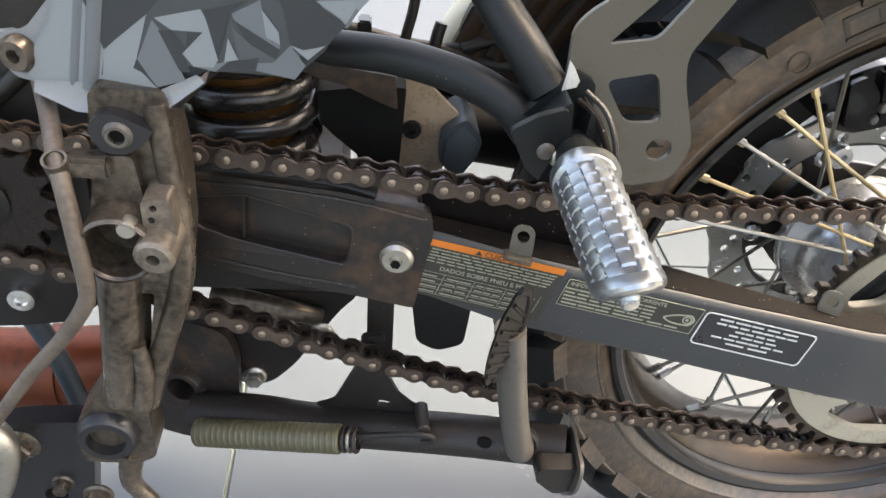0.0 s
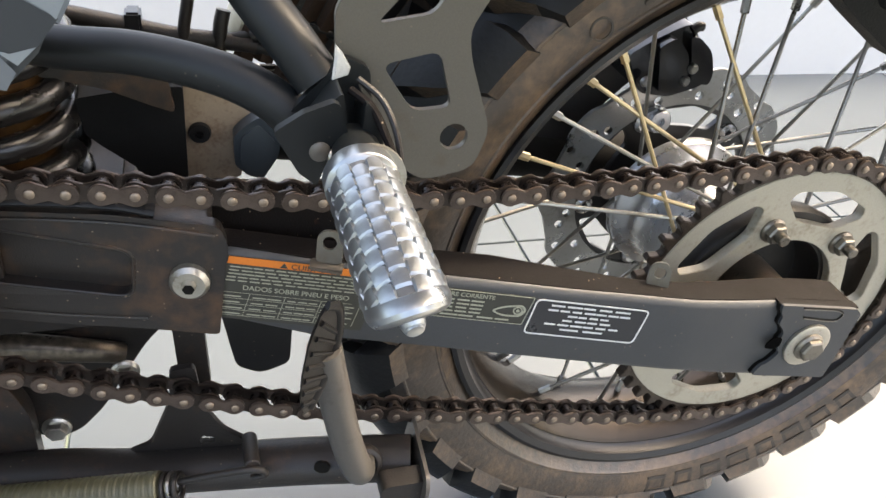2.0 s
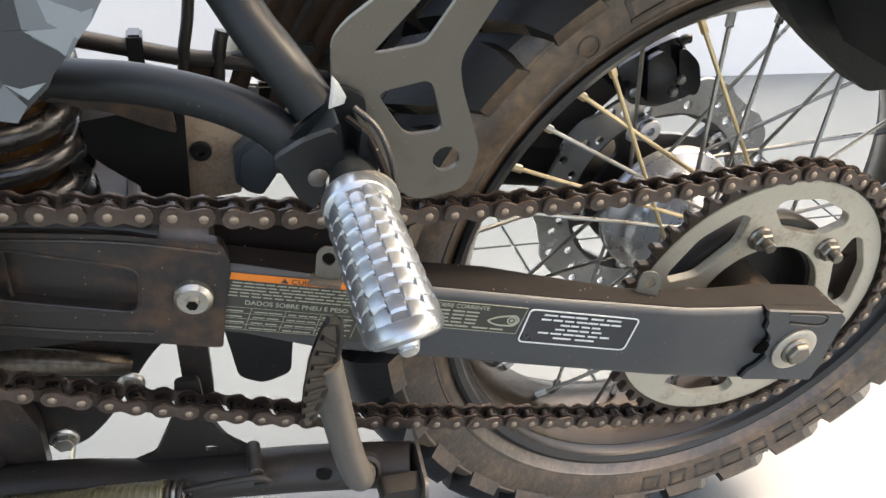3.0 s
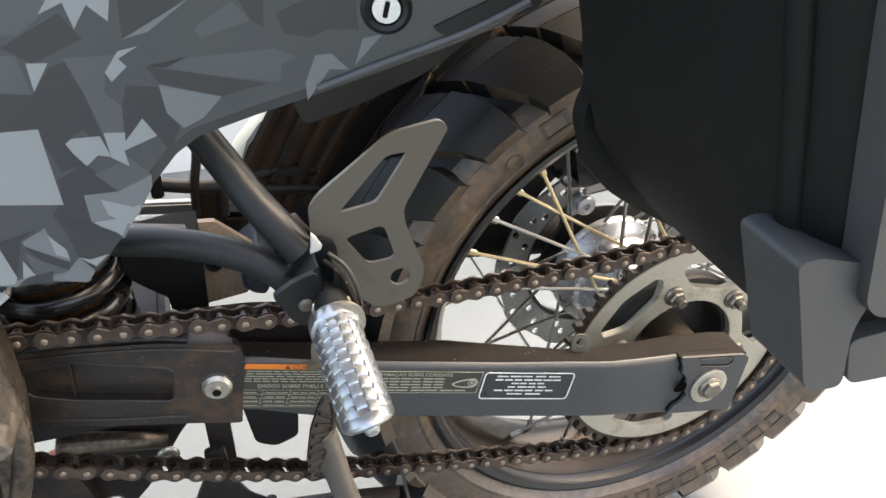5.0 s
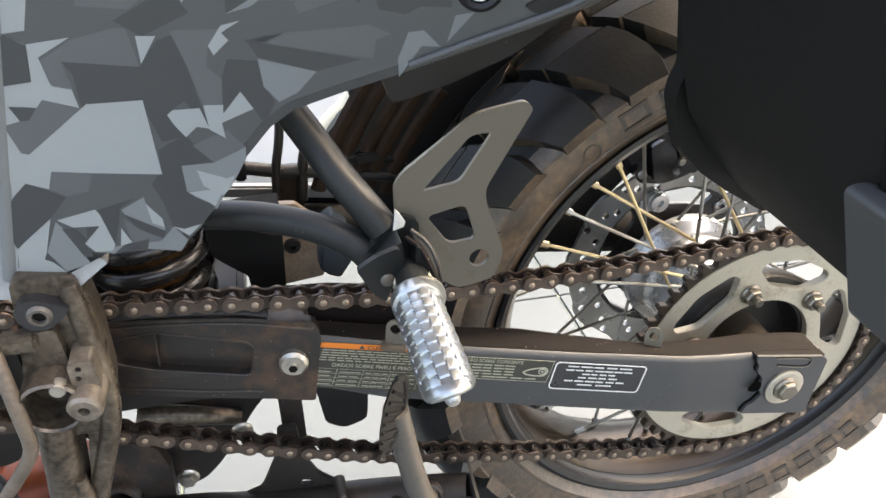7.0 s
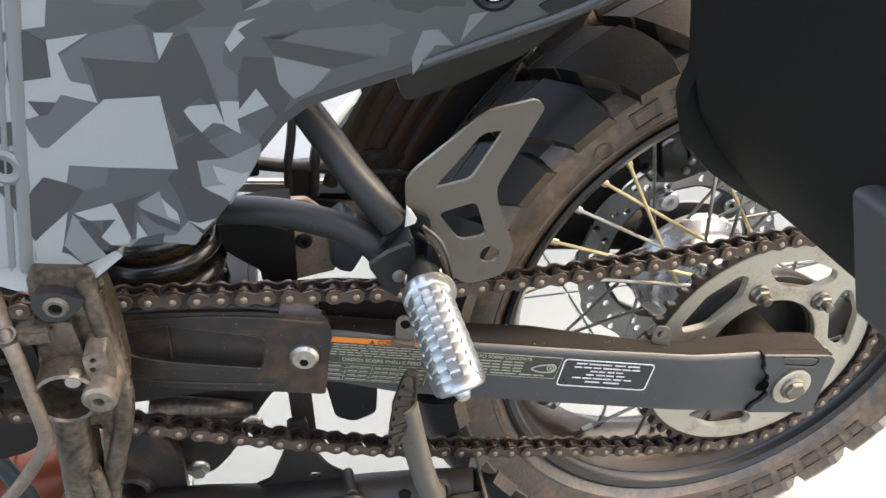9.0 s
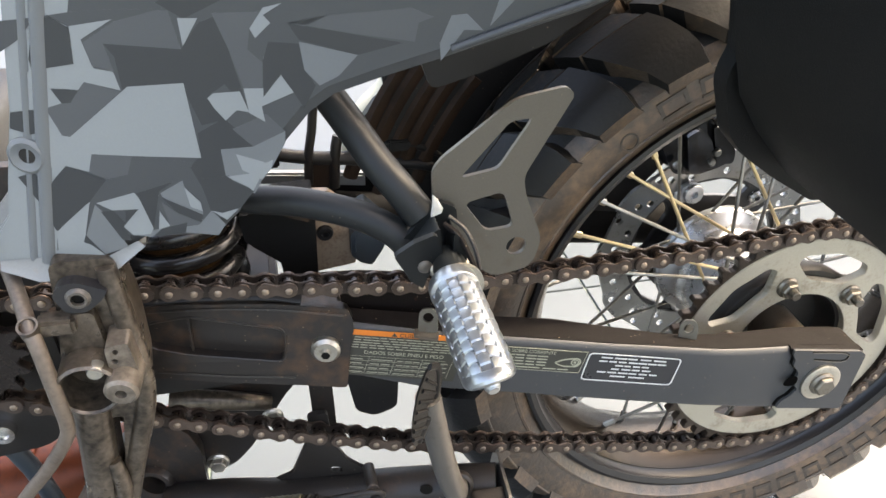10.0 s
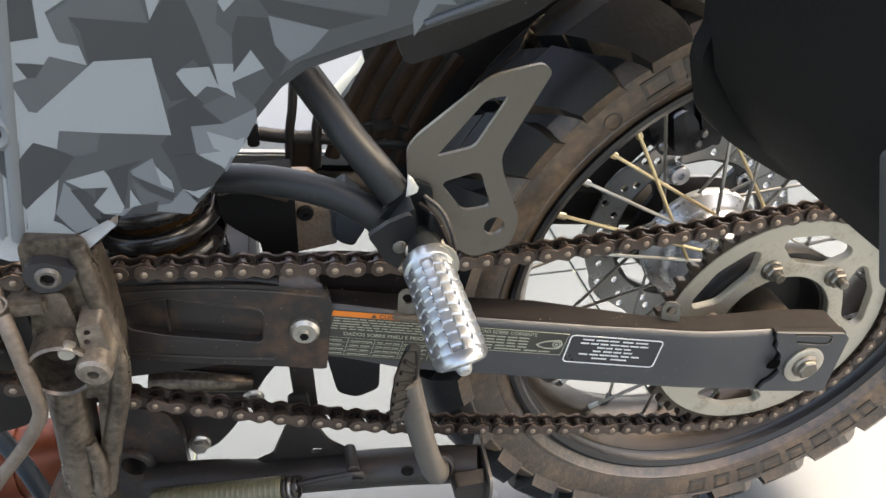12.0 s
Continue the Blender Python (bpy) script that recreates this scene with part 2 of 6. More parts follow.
def round_poly(pts, r, n=5):
    """The polygon with its corners rounded."""
    out = []
    k = len(pts)
    for i in range(k):
        p, a, b = Vector(pts[i]), Vector(pts[i - 1]), Vector(pts[(i + 1) % k])
        da, db = (a - p), (b - p)
        rr = min(r, 0.45 * da.length, 0.45 * db.length)
        s, e = p + da.normalized() * rr, p + db.normalized() * rr
        for j in range(n + 1):
            t = j / n
            q = s * (1 - t) ** 2 + p * 2 * t * (1 - t) + e * t * t
            out.append((q.x, q.y))
    return out


def circle_poly(cx, cz, r, n=24):
    return [(cx + r * math.cos(2 * math.pi * i / n), cz + r * math.sin(2 * math.pi * i / n)) for i in range(n)]


def plate(outline, holes=(), y0=0.0, y1=0.003, lean=None, bevel=0.0006):
    """A sheet cut to an outline in x and z, with holes through it, from y0 to y1; lean gives its y at x, z."""
    bm = bmesh.new()
    edges = []
    for loop in (outline, *holes):
        vs = [bm.verts.new((x, y0 + (lean(x, z) if lean else 0), z)) for x, z in loop]
        edges += [bm.edges.new((vs[i], vs[(i + 1) % len(vs)])) for i in range(len(vs))]
    bmesh.ops.triangle_fill(bm, use_beauty=True, use_dissolve=False, edges=edges)
    rim = [e for e in bm.edges if len(e.link_faces) == 1]
    ext = bmesh.ops.extrude_face_region(bm, geom=bm.faces[:])
    bmesh.ops.translate(bm, vec=(0, y1 - y0, 0), verts=[v for v in ext["geom"] if isinstance(v, bmesh.types.BMVert)])
    if bevel:
        rim = [e for e in rim if e.is_valid]
        bmesh.ops.bevel(bm, geom=rim, offset=bevel, segments=2, affect="EDGES", clamp_overlap=True)
    return bm


def smooth_path(pts, n=8):
    """A curve through the points."""
    p = [Vector(q) for q in pts]
    p = [2 * p[0] - p[1]] + p + [2 * p[-1] - p[-2]]
    out = []
    for i in range(1, len(p) - 2):
        for j in range(n):
            t = j / n
            out.append(0.5 * ((2 * p[i]) + (p[i + 1] - p[i - 1]) * t + (2 * p[i - 1] - 5 * p[i] + 4 * p[i + 1] - p[i + 2]) * t * t
                              + (3 * p[i] - p[i - 1] - 3 * p[i + 1] + p[i + 2]) * t ** 3))
    out.append(p[-2])
    return out


def tube(pts, r, sides=16, bm=None, smooth=8, closed_ends=True, flat=1.0):
    """A round bar along a curve; r is one radius or one for each end."""
    bm = bm or bmesh.new()
    path = smooth_path(pts, smooth) if smooth else [Vector(q) for q in pts]
    radii = (r, r) if isinstance(r, (int, float)) else r
    side = None
    rings = []
    for i, p in enumerate(path):
        d = (path[min(i + 1, len(path) - 1)] - path[max(i - 1, 0)]).normalized()
        if side is None:
            side = d.cross(Vector((0, 0, 1)) if abs(d.z) < 0.9 else Vector((0, 1, 0))).normalized()
        side = (side - d * side.dot(d)).normalized()
        up = d.cross(side)
        rr = radii[0] + (radii[1] - radii[0]) * i / (len(path) - 1)
        rings.append([bm.verts.new(p + rr * (math.cos(a) * side + flat * math.sin(a) * up)) for a in
                      (2 * math.pi * k / sides for k in range(sides))])
    for a, b in zip(rings, rings[1:]):
        for k in range(sides):
            bm.faces.new((a[k], a[(k + 1) % sides], b[(k + 1) % sides], b[k]))
    if closed_ends:
        bm.faces.new(rings[0][::-1])
        bm.faces.new(rings[-1])
    return bm


def lathe(profile, origin, axis=(0, 1, 0), steps=48, bm=None, closed=False):
    """Turn a profile of (radius, distance along the axis) round the axis."""
    bm = bm or bmesh.new()
    ax = Vector(axis).normalized()
    u = ax.cross(Vector((0, 0, 1)) if abs(ax.z) < 0.9 else Vector((1, 0, 0))).normalized()
    w = ax.cross(u)
    o = Vector(origin)
    rings = []
    for r, h in profile:
        if r < 1e-6:
            rings.append([bm.verts.new(o + ax * h)])
        else:
            rings.append([bm.verts.new(o + ax * h + r * (math.cos(a) * u + math.sin(a) * w)) for a in
                          (2 * math.pi * k / steps for k in range(steps))])
    pairs = list(zip(rings, rings[1:]))
    if closed:
        pairs.append((rings[-1], rings[0]))
    for a, b in pairs:
        for k in range(steps):
            j = (k + 1) % steps
            if len(a) == 1 and len(b) == 1:
                continue
            if len(a) == 1:
                bm.faces.new((a[0], b[j], b[k]))
            elif len(b) == 1:
                bm.faces.new((a[k], a[j], b[0]))
            else:
                bm.faces.new((a[k], a[j], b[j], b[k]))
    return bm


def rod(a, b, r, sides=16, bm=None):
    a, b = Vector(a), Vector(b)
    L = (b - a).length
    c = min(r * 0.15, 0.001)
    return lathe([(0, 0), (r - c, 0), (r, c), (r, L - c), (r - c, L), (0, L)], a, b - a, sides, bm)


def hex_bolt(o, axis, r=0.007, h=0.006, flange=0.0, bm=None, sides=6):
    """A hexagon head, on a flange if it has one; its top lies h along the axis."""
    bm = bm or bmesh.new()
    if flange:
        lathe([(0, 0), (flange, 0), (flange, 0.0015), (flange * 0.85, 0.003), (0, 0.003)], o, axis, 32, bm)
    lathe([(0, 0.0), (r, 0.0), (r, h * 0.85), (r * 0.86, h), (0, h)], o, axis, sides, bm)
    return bm


def box(x0, x1, y0, y1, z0, z1, bevel=0.002, bm=None):
    bm2 = bmesh.new()
    bmesh.ops.create_cube(bm2, size=1)
    bmesh.ops.scale(bm2, vec=(x1 - x0, y1 - y0, z1 - z0), verts=bm2.verts[:])
    bmesh.ops.translate(bm2, vec=((x0 + x1) / 2, (y0 + y1) / 2, (z0 + z1) / 2), verts=bm2.verts[:])
    if bevel:
        bmesh.ops.bevel(bm2, geom=bm2.edges[:], offset=bevel, segments=2, affect="EDGES", clamp_overlap=True)
    return bm2


def lerp(x, table):
    """Straight lines between the rows (x, value) of a table."""
    if x <= table[0][0]:
        return table[0][1]
    for (a, va), (b, vb) in zip(table, table[1:]):
        if x <= b:
            return va + (vb - va) * (x - a) / (b - a)
    return table[-1][1]


# ---------------------------------------------------------------- plan
AXLE = Vector((0, 0, 0.325))
WHEEL_Y = 0.172          # middle plane of the wheel
CHAIN_Y = 0.079          # middle plane of the chain and both sprockets
PITCH = 0.015875
TEETH = 46
R_SPROCKET = PITCH / (2 * math.sin(math.pi / TEETH))


# ---------------------------------------------------------------- ground
TILE = 0.60
floor = thing("floor", "glossy white glazed tile floor with thin grey-green joints", "floor", kind="structure")
bm = bmesh.new()
bm.faces.new([bm.verts.new((40.0 * x, 40.0 * y, -0.004)) for x, y in ((-1, -1), (1, -1), (1, 1), (-1, 1))])
part("joint_bed", bm, M_GROUT, floor)
bm = bmesh.new()
bmesh.ops.create_cube(bm, size=1)
bmesh.ops.scale(bm, vec=(TILE - 0.004, TILE - 0.004, 0.008), verts=bm.verts[:])
bmesh.ops.bevel(bm, geom=[e for e in bm.edges if all(v.co.z > 0 for v in e.verts)], offset=0.001, segments=1, affect="EDGES")
tile_object = part("tile", bm, M_FLOOR, floor)
TILE_X, TILE_Y = -0.545 + TILE / 2, 0.31
tile_object.matrix_basis = pose(TILE_X, TILE_Y, -0.004)
for i in range(-6, 8):
    for j in range(-5, 12):
        if (i, j) != (0, 0):
            share("tile", tile_object.data, floor, pose(TILE_X + i * TILE, TILE_Y + j * TILE, -0.004))

wall = tagged(part("wall_north", box(-7.0, 7.0, 1.20, 1.34, -0.004, 0.5, 0.004), M_WALL), "low plain white painted wall behind the motorcycle", "wall", kind="structure")

BIKE = thing("motorcycle", "dusty trail motorcycle with camouflage side panel, chain drive and spoked wheel", "motorcycle")

# ---------------------------------------------------------------- rear wheel
tyre_profile = [(0.224, -0.044), (0.232, -0.050), (0.2385, -0.0555), (0.2395, -0.0572), (0.2415, -0.0578), (0.2425, -0.0572), (0.252, -0.0605), (0.264, -0.0615), (0.2690, -0.0612), (0.2700, -0.0620), (0.2715, -0.0618), (0.2725, -0.0606), (0.276, -0.0590), (0.2825, -0.0525),
                (0.292, -0.042), (0.299, -0.026), (0.3025, -0.010)]
tyre_profile += [(r, -y) for r, y in tyre_profile[::-1]]
tyre = part("tyre", lathe(tyre_profile, (0, WHEEL_Y, AXLE.z), steps=144), M_TYRE, BIKE, "dusty black block-tread rubber tyre")
# the ground between the blocks is darker than the dusty sidewall, for the grooves' shade
tyre.data.materials.append(M_TREAD)
for p in tyre.data.polygons:
    if all(math.hypot(tyre.data.vertices[i].co.x, tyre.data.vertices[i].co.z - AXLE.z) > 0.2815 for i in p.vertices):
        p.material_index = 1


def carcass(y):
    """Radius of the tread's base at y from the middle."""
    return lerp(abs(y), [(0.0, 0.3080), (0.010, 0.3075), (0.026, 0.304), (0.042, 0.297), (0.054, 0.286), (0.0595, 0.276), (0.0615, 0.268)])


def tread_block(rows, height, taper=0.0012):
    """A rubber block on the tyre: rows of (y, first angle, last angle) in metres and degrees."""
    bm = bmesh.new()
    grid, base = [], []
    for y, a0, a1 in rows:
        for store, h, t in ((base, -0.008, 0.0), (grid, height, taper)):
            row = []
            for k in range(4):
                a = radians(a0 + (a1 - a0) * k / 3)
                a += (t / 0.3) * (1 if k == 0 else -1 if k == 3 else 0)
                if t == 0 and k == 0 and abs(y) > 0.047:
                    a -= radians(1.3)
                slope = 1.0
                r = carcass(y) + h * slope
                yy = y + (h * 0.45 * (1 if y > 0 else -1) if abs(y) > 0.045 else 0)
                row.append(bm.verts.new((r * math.cos(a), yy, r * math.sin(a))))
            store.append(row)
    n = len(rows)
    for i in range(n - 1):
        for k in range(3):
            bm.faces.new((grid[i][k], grid[i][k + 1], grid[i + 1][k + 1], grid[i + 1][k]))
    for i in range(n - 1):
        for k in (0, 3):
            bm.faces.new((grid[i][k], grid[i + 1][k], base[i + 1][k], base[i][k]))
    for i in (0, n - 1):
        for k in range(3):
            bm.faces.new((grid[i][k], grid[i][k + 1], base[i][k + 1], base[i][k]))
    bmesh.ops.remove_doubles(bm, verts=bm.verts[:], dist=1e-5)
    return bm


BLOCKS = 29
step = 360.0 / BLOCKS
kinds = [
    ("shoulder_block", [(-0.0622, 0.0, 7.2), (-0.056, 0.2, 8.9), (-0.048, 0.9, 10.7), (-0.038, 2.0, 12.6), (-0.024, 3.6, 14.3)], 0.0095),
    ("shoulder_block", [(0.024, 3.6, 14.3), (0.038, 2.0, 12.6), (0.048, 0.9, 10.7), (0.056, 0.2, 8.9), (0.0607, 0.0, 7.2)], 0.0085),
    ("centre_block", [(-0.0215, 4.2, 14.6), (-0.012, 5.6, 15.9), (-0.0015, 7.0, 17.2)], 0.0085),
    ("centre_block", [(0.0015, 7.0, 17.2), (0.012, 5.6, 15.9), (0.0215, 4.2, 14.6)], 0.0085),
]
for nm, rows, h in kinds:
    first = part(nm, tread_block(rows, h), M_TREAD, tyre, smooth=22)
    first.data.materials.append(M_TYRE)
    for p in first.data.polygons:
        p.material_index = 0 if p.index < 3 * (len(rows) - 1) else 1 if abs(p.normal.y) > 0.6 else 0
    first.matrix_basis = pose(0, WHEEL_Y, AXLE.z, 0, -(113.0 + 1.0), 0)
    for k in range(1, BLOCKS):
        share(nm, first.data, tyre, pose(0, WHEEL_Y, AXLE.z, 0, -(114.0 + k * step), 0))

# moulding whiskers along the tread's edge
for k in range(44):
    rng_w = random.Random(k)
    a = radians(-92 + 2.35 * k + rng_w.uniform(-0.7, 0.7))
    y = rng_w.choice((-0.052, -0.046, -0.040))
    r0 = carcass(y) + 0.0090
    c, sn = math.cos(a), math.sin(a)
    tip = rng_w.uniform(0.003, 0.006)
    bm = rod((r0 * c, WHEEL_Y + y, AXLE.z + r0 * sn), ((r0 + tip) * c + 0.0010, WHEEL_Y + y - 0.0015, AXLE.z + (r0 + tip) * sn), 0.00045, 5)
    part("rubber_whisker", bm, M_TREAD, tyre)

# raised bars on the sidewall, where the maker's lettering stands
def sidewall_bar(angle, r0, r1, wide):
    bm = bmesh.new()
    for da0, da1, ra, rb in ((-wide, -wide + 0.75, r0, r1), (wide - 0.75, wide, r0, r1), (-wide, wide, r1 - 0.0030, r1), (-wide, wide, r0, r0 + 0.0030)):
        v = []
        for lift in (0.001, -0.0010):
            for a, r in ((da0, ra), (da1, ra), (da1, rb), (da0, rb)):
                y = -lerp(r, [(0.232, 0.050), (0.240, 0.0565), (0.252, 0.0605), (0.264, 0.0615), (0.276, 0.0595)]) + lift
                v.append(bm.verts.new((r * math.cos(radians(a)), y, r * math.sin(radians(a)))))
        for q in ((4, 5, 6, 7), (0, 1, 5, 4), (1, 2, 6, 5), (2, 3, 7, 6), (3, 0, 4, 7)):
            bm.faces.new([v[i] for i in q])
    ob = part("raised_mark", bm, M_MARK, tyre)
    ob.matrix_basis = pose(0, WHEEL_Y, AXLE.z, 0, -angle, 0)


for k, wide in enumerate((2.0, 2.5, 2.4, 2.2, 2.6, 2.4, 2.0, 2.2)):
    sidewall_bar(-43.0 - 6.6 * k, 0.2475, 0.2665, wide)
for k in range(9):
    sidewall_bar(121.0 - 7.0 * k, 0.2475, 0.2650, 2.7 if k == 0 else 2.1)
bm = lathe([(0.0062, 0), (0.0075, 0), (0.0075, 0.0012), (0.0062, 0.0012)], (0, 0, 0), steps=28, closed=True)
ob = part("raised_mark", bm, M_MARK, tyre)
ob.matrix_basis = pose(0.252 * math.cos(radians(130.3)), WHEEL_Y - 0.0615, AXLE.z + 0.252 * math.sin(radians(130.3)))

lip = [(0.2295, -0.048), (0.2295, -0.052), (0.226, -0.053), (0.221, -0.050), (0.219, -0.043), (0.2165, -0.041), (0.2165, -0.036), (0.222, -0.040)]
wheel = part("rear_wheel", lathe(lip, (0, WHEEL_Y, AXLE.z), steps=144, closed=True), M_RIM, BIKE, "black anodised aluminium rim lip")
part("rim_lip", lathe([(r, -y) for r, y in lip], (0, WHEEL_Y, AXLE.z), steps=144, closed=True), M_RIM, wheel)
well = [(0.2160, -0.0405), (0.213, -0.038), (0.203, -0.022), (0.199, -0.012), (0.199, 0.012), (0.203, 0.022), (0.213, 0.038), (0.2160, 0.0405), (0.2160, 0.03), (0.2160, -0.03)]
part("rim_well", lathe(well, (0, WHEEL_Y, AXLE.z), steps=144, closed=True), M_RIM_RUST, wheel, "oily brown inner face of the rim")

hub = part("hub", lathe([(0.018, -0.064), (0.060, -0.064), (0.064, -0.060), (0.064, -0.046), (0.058, -0.040), (0.048, -0.016), (0.045, 0.004), (0.046, 0.018), (0.052, 0.027),
                         (0.060, 0.031), (0.062, 0.034), (0.062, 0.042), (0.058, 0.046), (0.044, 0.052), (0.018, 0.058)], (0, WHEEL_Y, AXLE.z), steps=64), M_HUB, wheel, "silver painted wheel hub")
part("sprocket_carrier", lathe([(0.0205, -0.066), (0.046, -0.066), (0.050, -0.072), (0.051, -0.088), (0.060, -0.089), (0.072, -0.088), (0.074, -0.084), (0.072, -0.072), (0.062, -0.066), (0.060, -0.064)], (0, WHEEL_Y, AXLE.z), steps=64), M_DARK, wheel, "dark sprocket carrier")
for k in range(3):
    a = radians(75 + 120 * k)
    part("carrier_stud", hex_bolt((0.036 * math.cos(a), WHEEL_Y - 0.066, AXLE.z + 0.036 * math.sin(a)), (0, -1, 0), 0.005, 0.006, 0.0085), M_DARK, wheel)
# rim angle, side, lead of each spoke: crossed pairs, uneven where they were re-laced
spokes = [(155, -1, -28), (144.2, -1, -28), (134.8, -1, -42), (126, -1, 28), (115, 1, 27), (106, -1, -33), (99, -1, 37), (87, -1, 27), (76, 1, 31), (65, -1, -30), (55, 1, -36), (45, 1, 30)]
spokes += [(166, -1, -30), (177, 1, -32), (187, -1, 32), (197, 1, 36)]
spokes += [(35 - 10 * k, (-1, 1)[k % 2], (40, 40, -40, -40)[k % 4]) for k in range(20)]
pale = {155: "dull golden spoke", 166: "bright zinc spoke", 144.2: "bright zinc spoke", 134.8: "pale golden spoke", 126: "golden tarnished spoke", 106: "dull golden spoke"}
for a, side, lead in spokes:
    rim_p = Vector((0.1985 * math.cos(radians(a)), WHEEL_Y + side * 0.010, AXLE.z + 0.1985 * math.sin(radians(a))))
    hb = a + lead
    r_hub, y_hub = (0.062, -0.050) if side < 0 else (0.056, 0.038)
    hub_p = Vector((r_hub * math.cos(radians(hb)), WHEEL_Y + y_hub, AXLE.z + r_hub * math.sin(radians(hb))))
    d = (hub_p - rim_p).normalized()
    bm = rod(rim_p - d * 0.001, rim_p + d * 0.011, 0.0031, 6)
    rod(rim_p, hub_p, 0.0017, 8, bm)
    part("spoke", bm, M_ZINC if a in (144.2, 166) else M_BRASS if a in pale else M_SPOKE, wheel, pale.get(a, ""))

# brake disc and caliper on the far side
disc_out = []
for k in range(160):
    a = 2 * math.pi * k / 160
    r = 0.1140 + 0.0024 * math.tanh(2.5 * math.cos(10 * a))
    disc_out.append((r * math.cos(a), AXLE.z + r * math.sin(a)))
holes = [circle_poly(0, AXLE.z, 0.0825, 60)]
for k in range(40):
    a = 2 * math.pi * (k + 0.35 * (k % 2)) / 40
    r = (0.0905, 0.0985, 0.1065)[k % 3]
    holes.append(circle_poly(r * math.cos(a), AXLE.z + r * math.sin(a), 0.0037, 12))
brake = part("brake_disc", plate(disc_out, holes, WHEEL_Y + 0.061, WHEEL_Y + 0.065), M_DISC, BIKE, "wavy drilled steel brake disc")
windows = []
for k in range(5):
    windows.append(round_poly([(r * math.cos(radians(72 * k + b)), AXLE.z + r * math.sin(radians(72 * k + b))) for b, r in ((58, 0.0790), (82, 0.0800), (106, 0.0790), (103, 0.0640), (82, 0.0610), (61, 0.0640))], 0.005))
part("disc_carrier", plate(circle_poly(0, AXLE.z, 0.0845, 60), windows + [circle_poly(0, AXLE.z, 0.030, 30)], WHEEL_Y + 0.0645, WHEEL_Y + 0.0700), M_BLACK, brake, "black inner ring of the disc")
for k in range(5):
    a = radians(72 * k + 46)
    o = (0.074 * math.cos(a), WHEEL_Y + 0.0640, AXLE.z + 0.074 * math.sin(a))
    part("disc_bolt", lathe([(0.0030, -0.0030), (0.0058, -0.0040), (0.0085, -0.0020), (0.0090, 0.001), (0.0030, 0.001)], o, steps=24, closed=True), M_HUB, brake, "zinc disc bolt")
part("caliper_hanger", plate(round_poly([(-0.150, 0.3400), (-0.149, 0.3600), (-0.136, 0.4000), (-0.112, 0.4330), (-0.0700, 0.4720), (-0.0250, 0.4860), (-0.002, 0.4700), (0.006, 0.4400), (-0.0397, 0.4179), (-0.061, 0.3957), (-0.0775, 0.364), (-0.1069, 0.333)], 0.004), [circle_poly(-0.120, 0.392, 0.005, 14), circle_poly(-0.098, 0.425, 0.006, 14)], 0.262, 0.270, None, 0.002), M_BLACK, brake, "black caliper hanger behind the disc")
cal = round_poly([(-0.078, 0.459), (-0.06, 0.47), (-0.045, 0.478), (-0.035, 0.482), (-0.028, 0.483), (-0.024, 0.475), (-0.011, 0.464), (-0.004, 0.446), (-0.004, 0.435), (-0.014, 0.43), (-0.035, 0.424), (-0.061, 0.428)], 0.005)
caliper = part("brake_caliper", plate(cal, [], WHEEL_Y + 0.042, WHEEL_Y + 0.094, bevel=0.004), M_CALIPER, BIKE, "glossy black brake caliper over the disc")
part("pad_bridge", plate(round_poly([(-0.058, 0.468), (-0.046, 0.475), (-0.038, 0.469), (-0.031, 0.461), (-0.026, 0.442), (-0.03, 0.431), (-0.049, 0.431)], 0.004), [], WHEEL_Y + 0.034, WHEEL_Y + 0.060, None, 0.0035), M_CALIPER, caliper)
part("piston_housing", plate(round_poly([(-0.033, 0.476), (-0.025, 0.475), (-0.011, 0.464), (-0.004, 0.446), (-0.005, 0.436), (-0.022, 0.439)], 0.006), [], WHEEL_Y + 0.035, WHEEL_Y + 0.070, None, 0.0060), M_CALIPER, caliper)
part("bleed_screw", tube([(x, WHEEL_Y + 0.042, z) for x, z in [(-0.029, 0.478), (-0.025, 0.481), (-0.021, 0.481)]], (0.0042, 0.0036), 12), M_PLASTIC, caliper, "rubber-capped bleed screw")
for x, z in ((-0.063, 0.441), (-0.029, 0.441), (-0.025, 0.451)):
    part("caliper_bolt", hex_bolt((x, WHEEL_Y + 0.0345, z), (0, -1, 0), 0.0034, 0.004, 0.0042), M_DISC, caliper)
part("bracket_lug", lathe([(0.004, 0), (0.0095, 0), (0.0105, 0.002), (0.0105, 0.010), (0.004, 0.010)], (-0.028, WHEEL_Y + 0.050, 0.397), steps=24, closed=True), M_HUB, caliper, "pale bored bracket lug")
part("lug_web", plate(round_poly([(-0.040, 0.404), (-0.026, 0.410), (-0.018, 0.400), (-0.022, 0.386), (-0.040, 0.388)], 0.004), [], WHEEL_Y + 0.054, WHEEL_Y + 0.060, None, 0.001), M_HUB, caliper)

# ---------------------------------------------------------------- sprockets and chain
def tooth_outline(teeth, cx, cz, depth=0.0055, width=0.0042):
    r_pitch = PITCH / (2 * math.sin(math.pi / teeth))
    out = []
    for k in range(teeth):
        a = 2 * math.pi * k / teeth
        for da, r in ((-0.50, r_pitch - 0.0050), (-0.30, r_pitch - 0.0036), (-0.13, r_pitch + depth * 0.55), (0.0, r_pitch + depth * 0.72), (0.13, r_pitch + depth * 0.55), (0.30, r_pitch - 0.0036)):
            b = a + da * 2 * math.pi / teeth
            out.append((cx + r * math.cos(b), cz + r * math.sin(b)))
    return out


def polar_hole(centre, spec, cz):
    return round_poly([(r * math.cos(radians(centre + a)), cz + r * math.sin(radians(centre + a))) for a, r in spec], 0.006, 4)


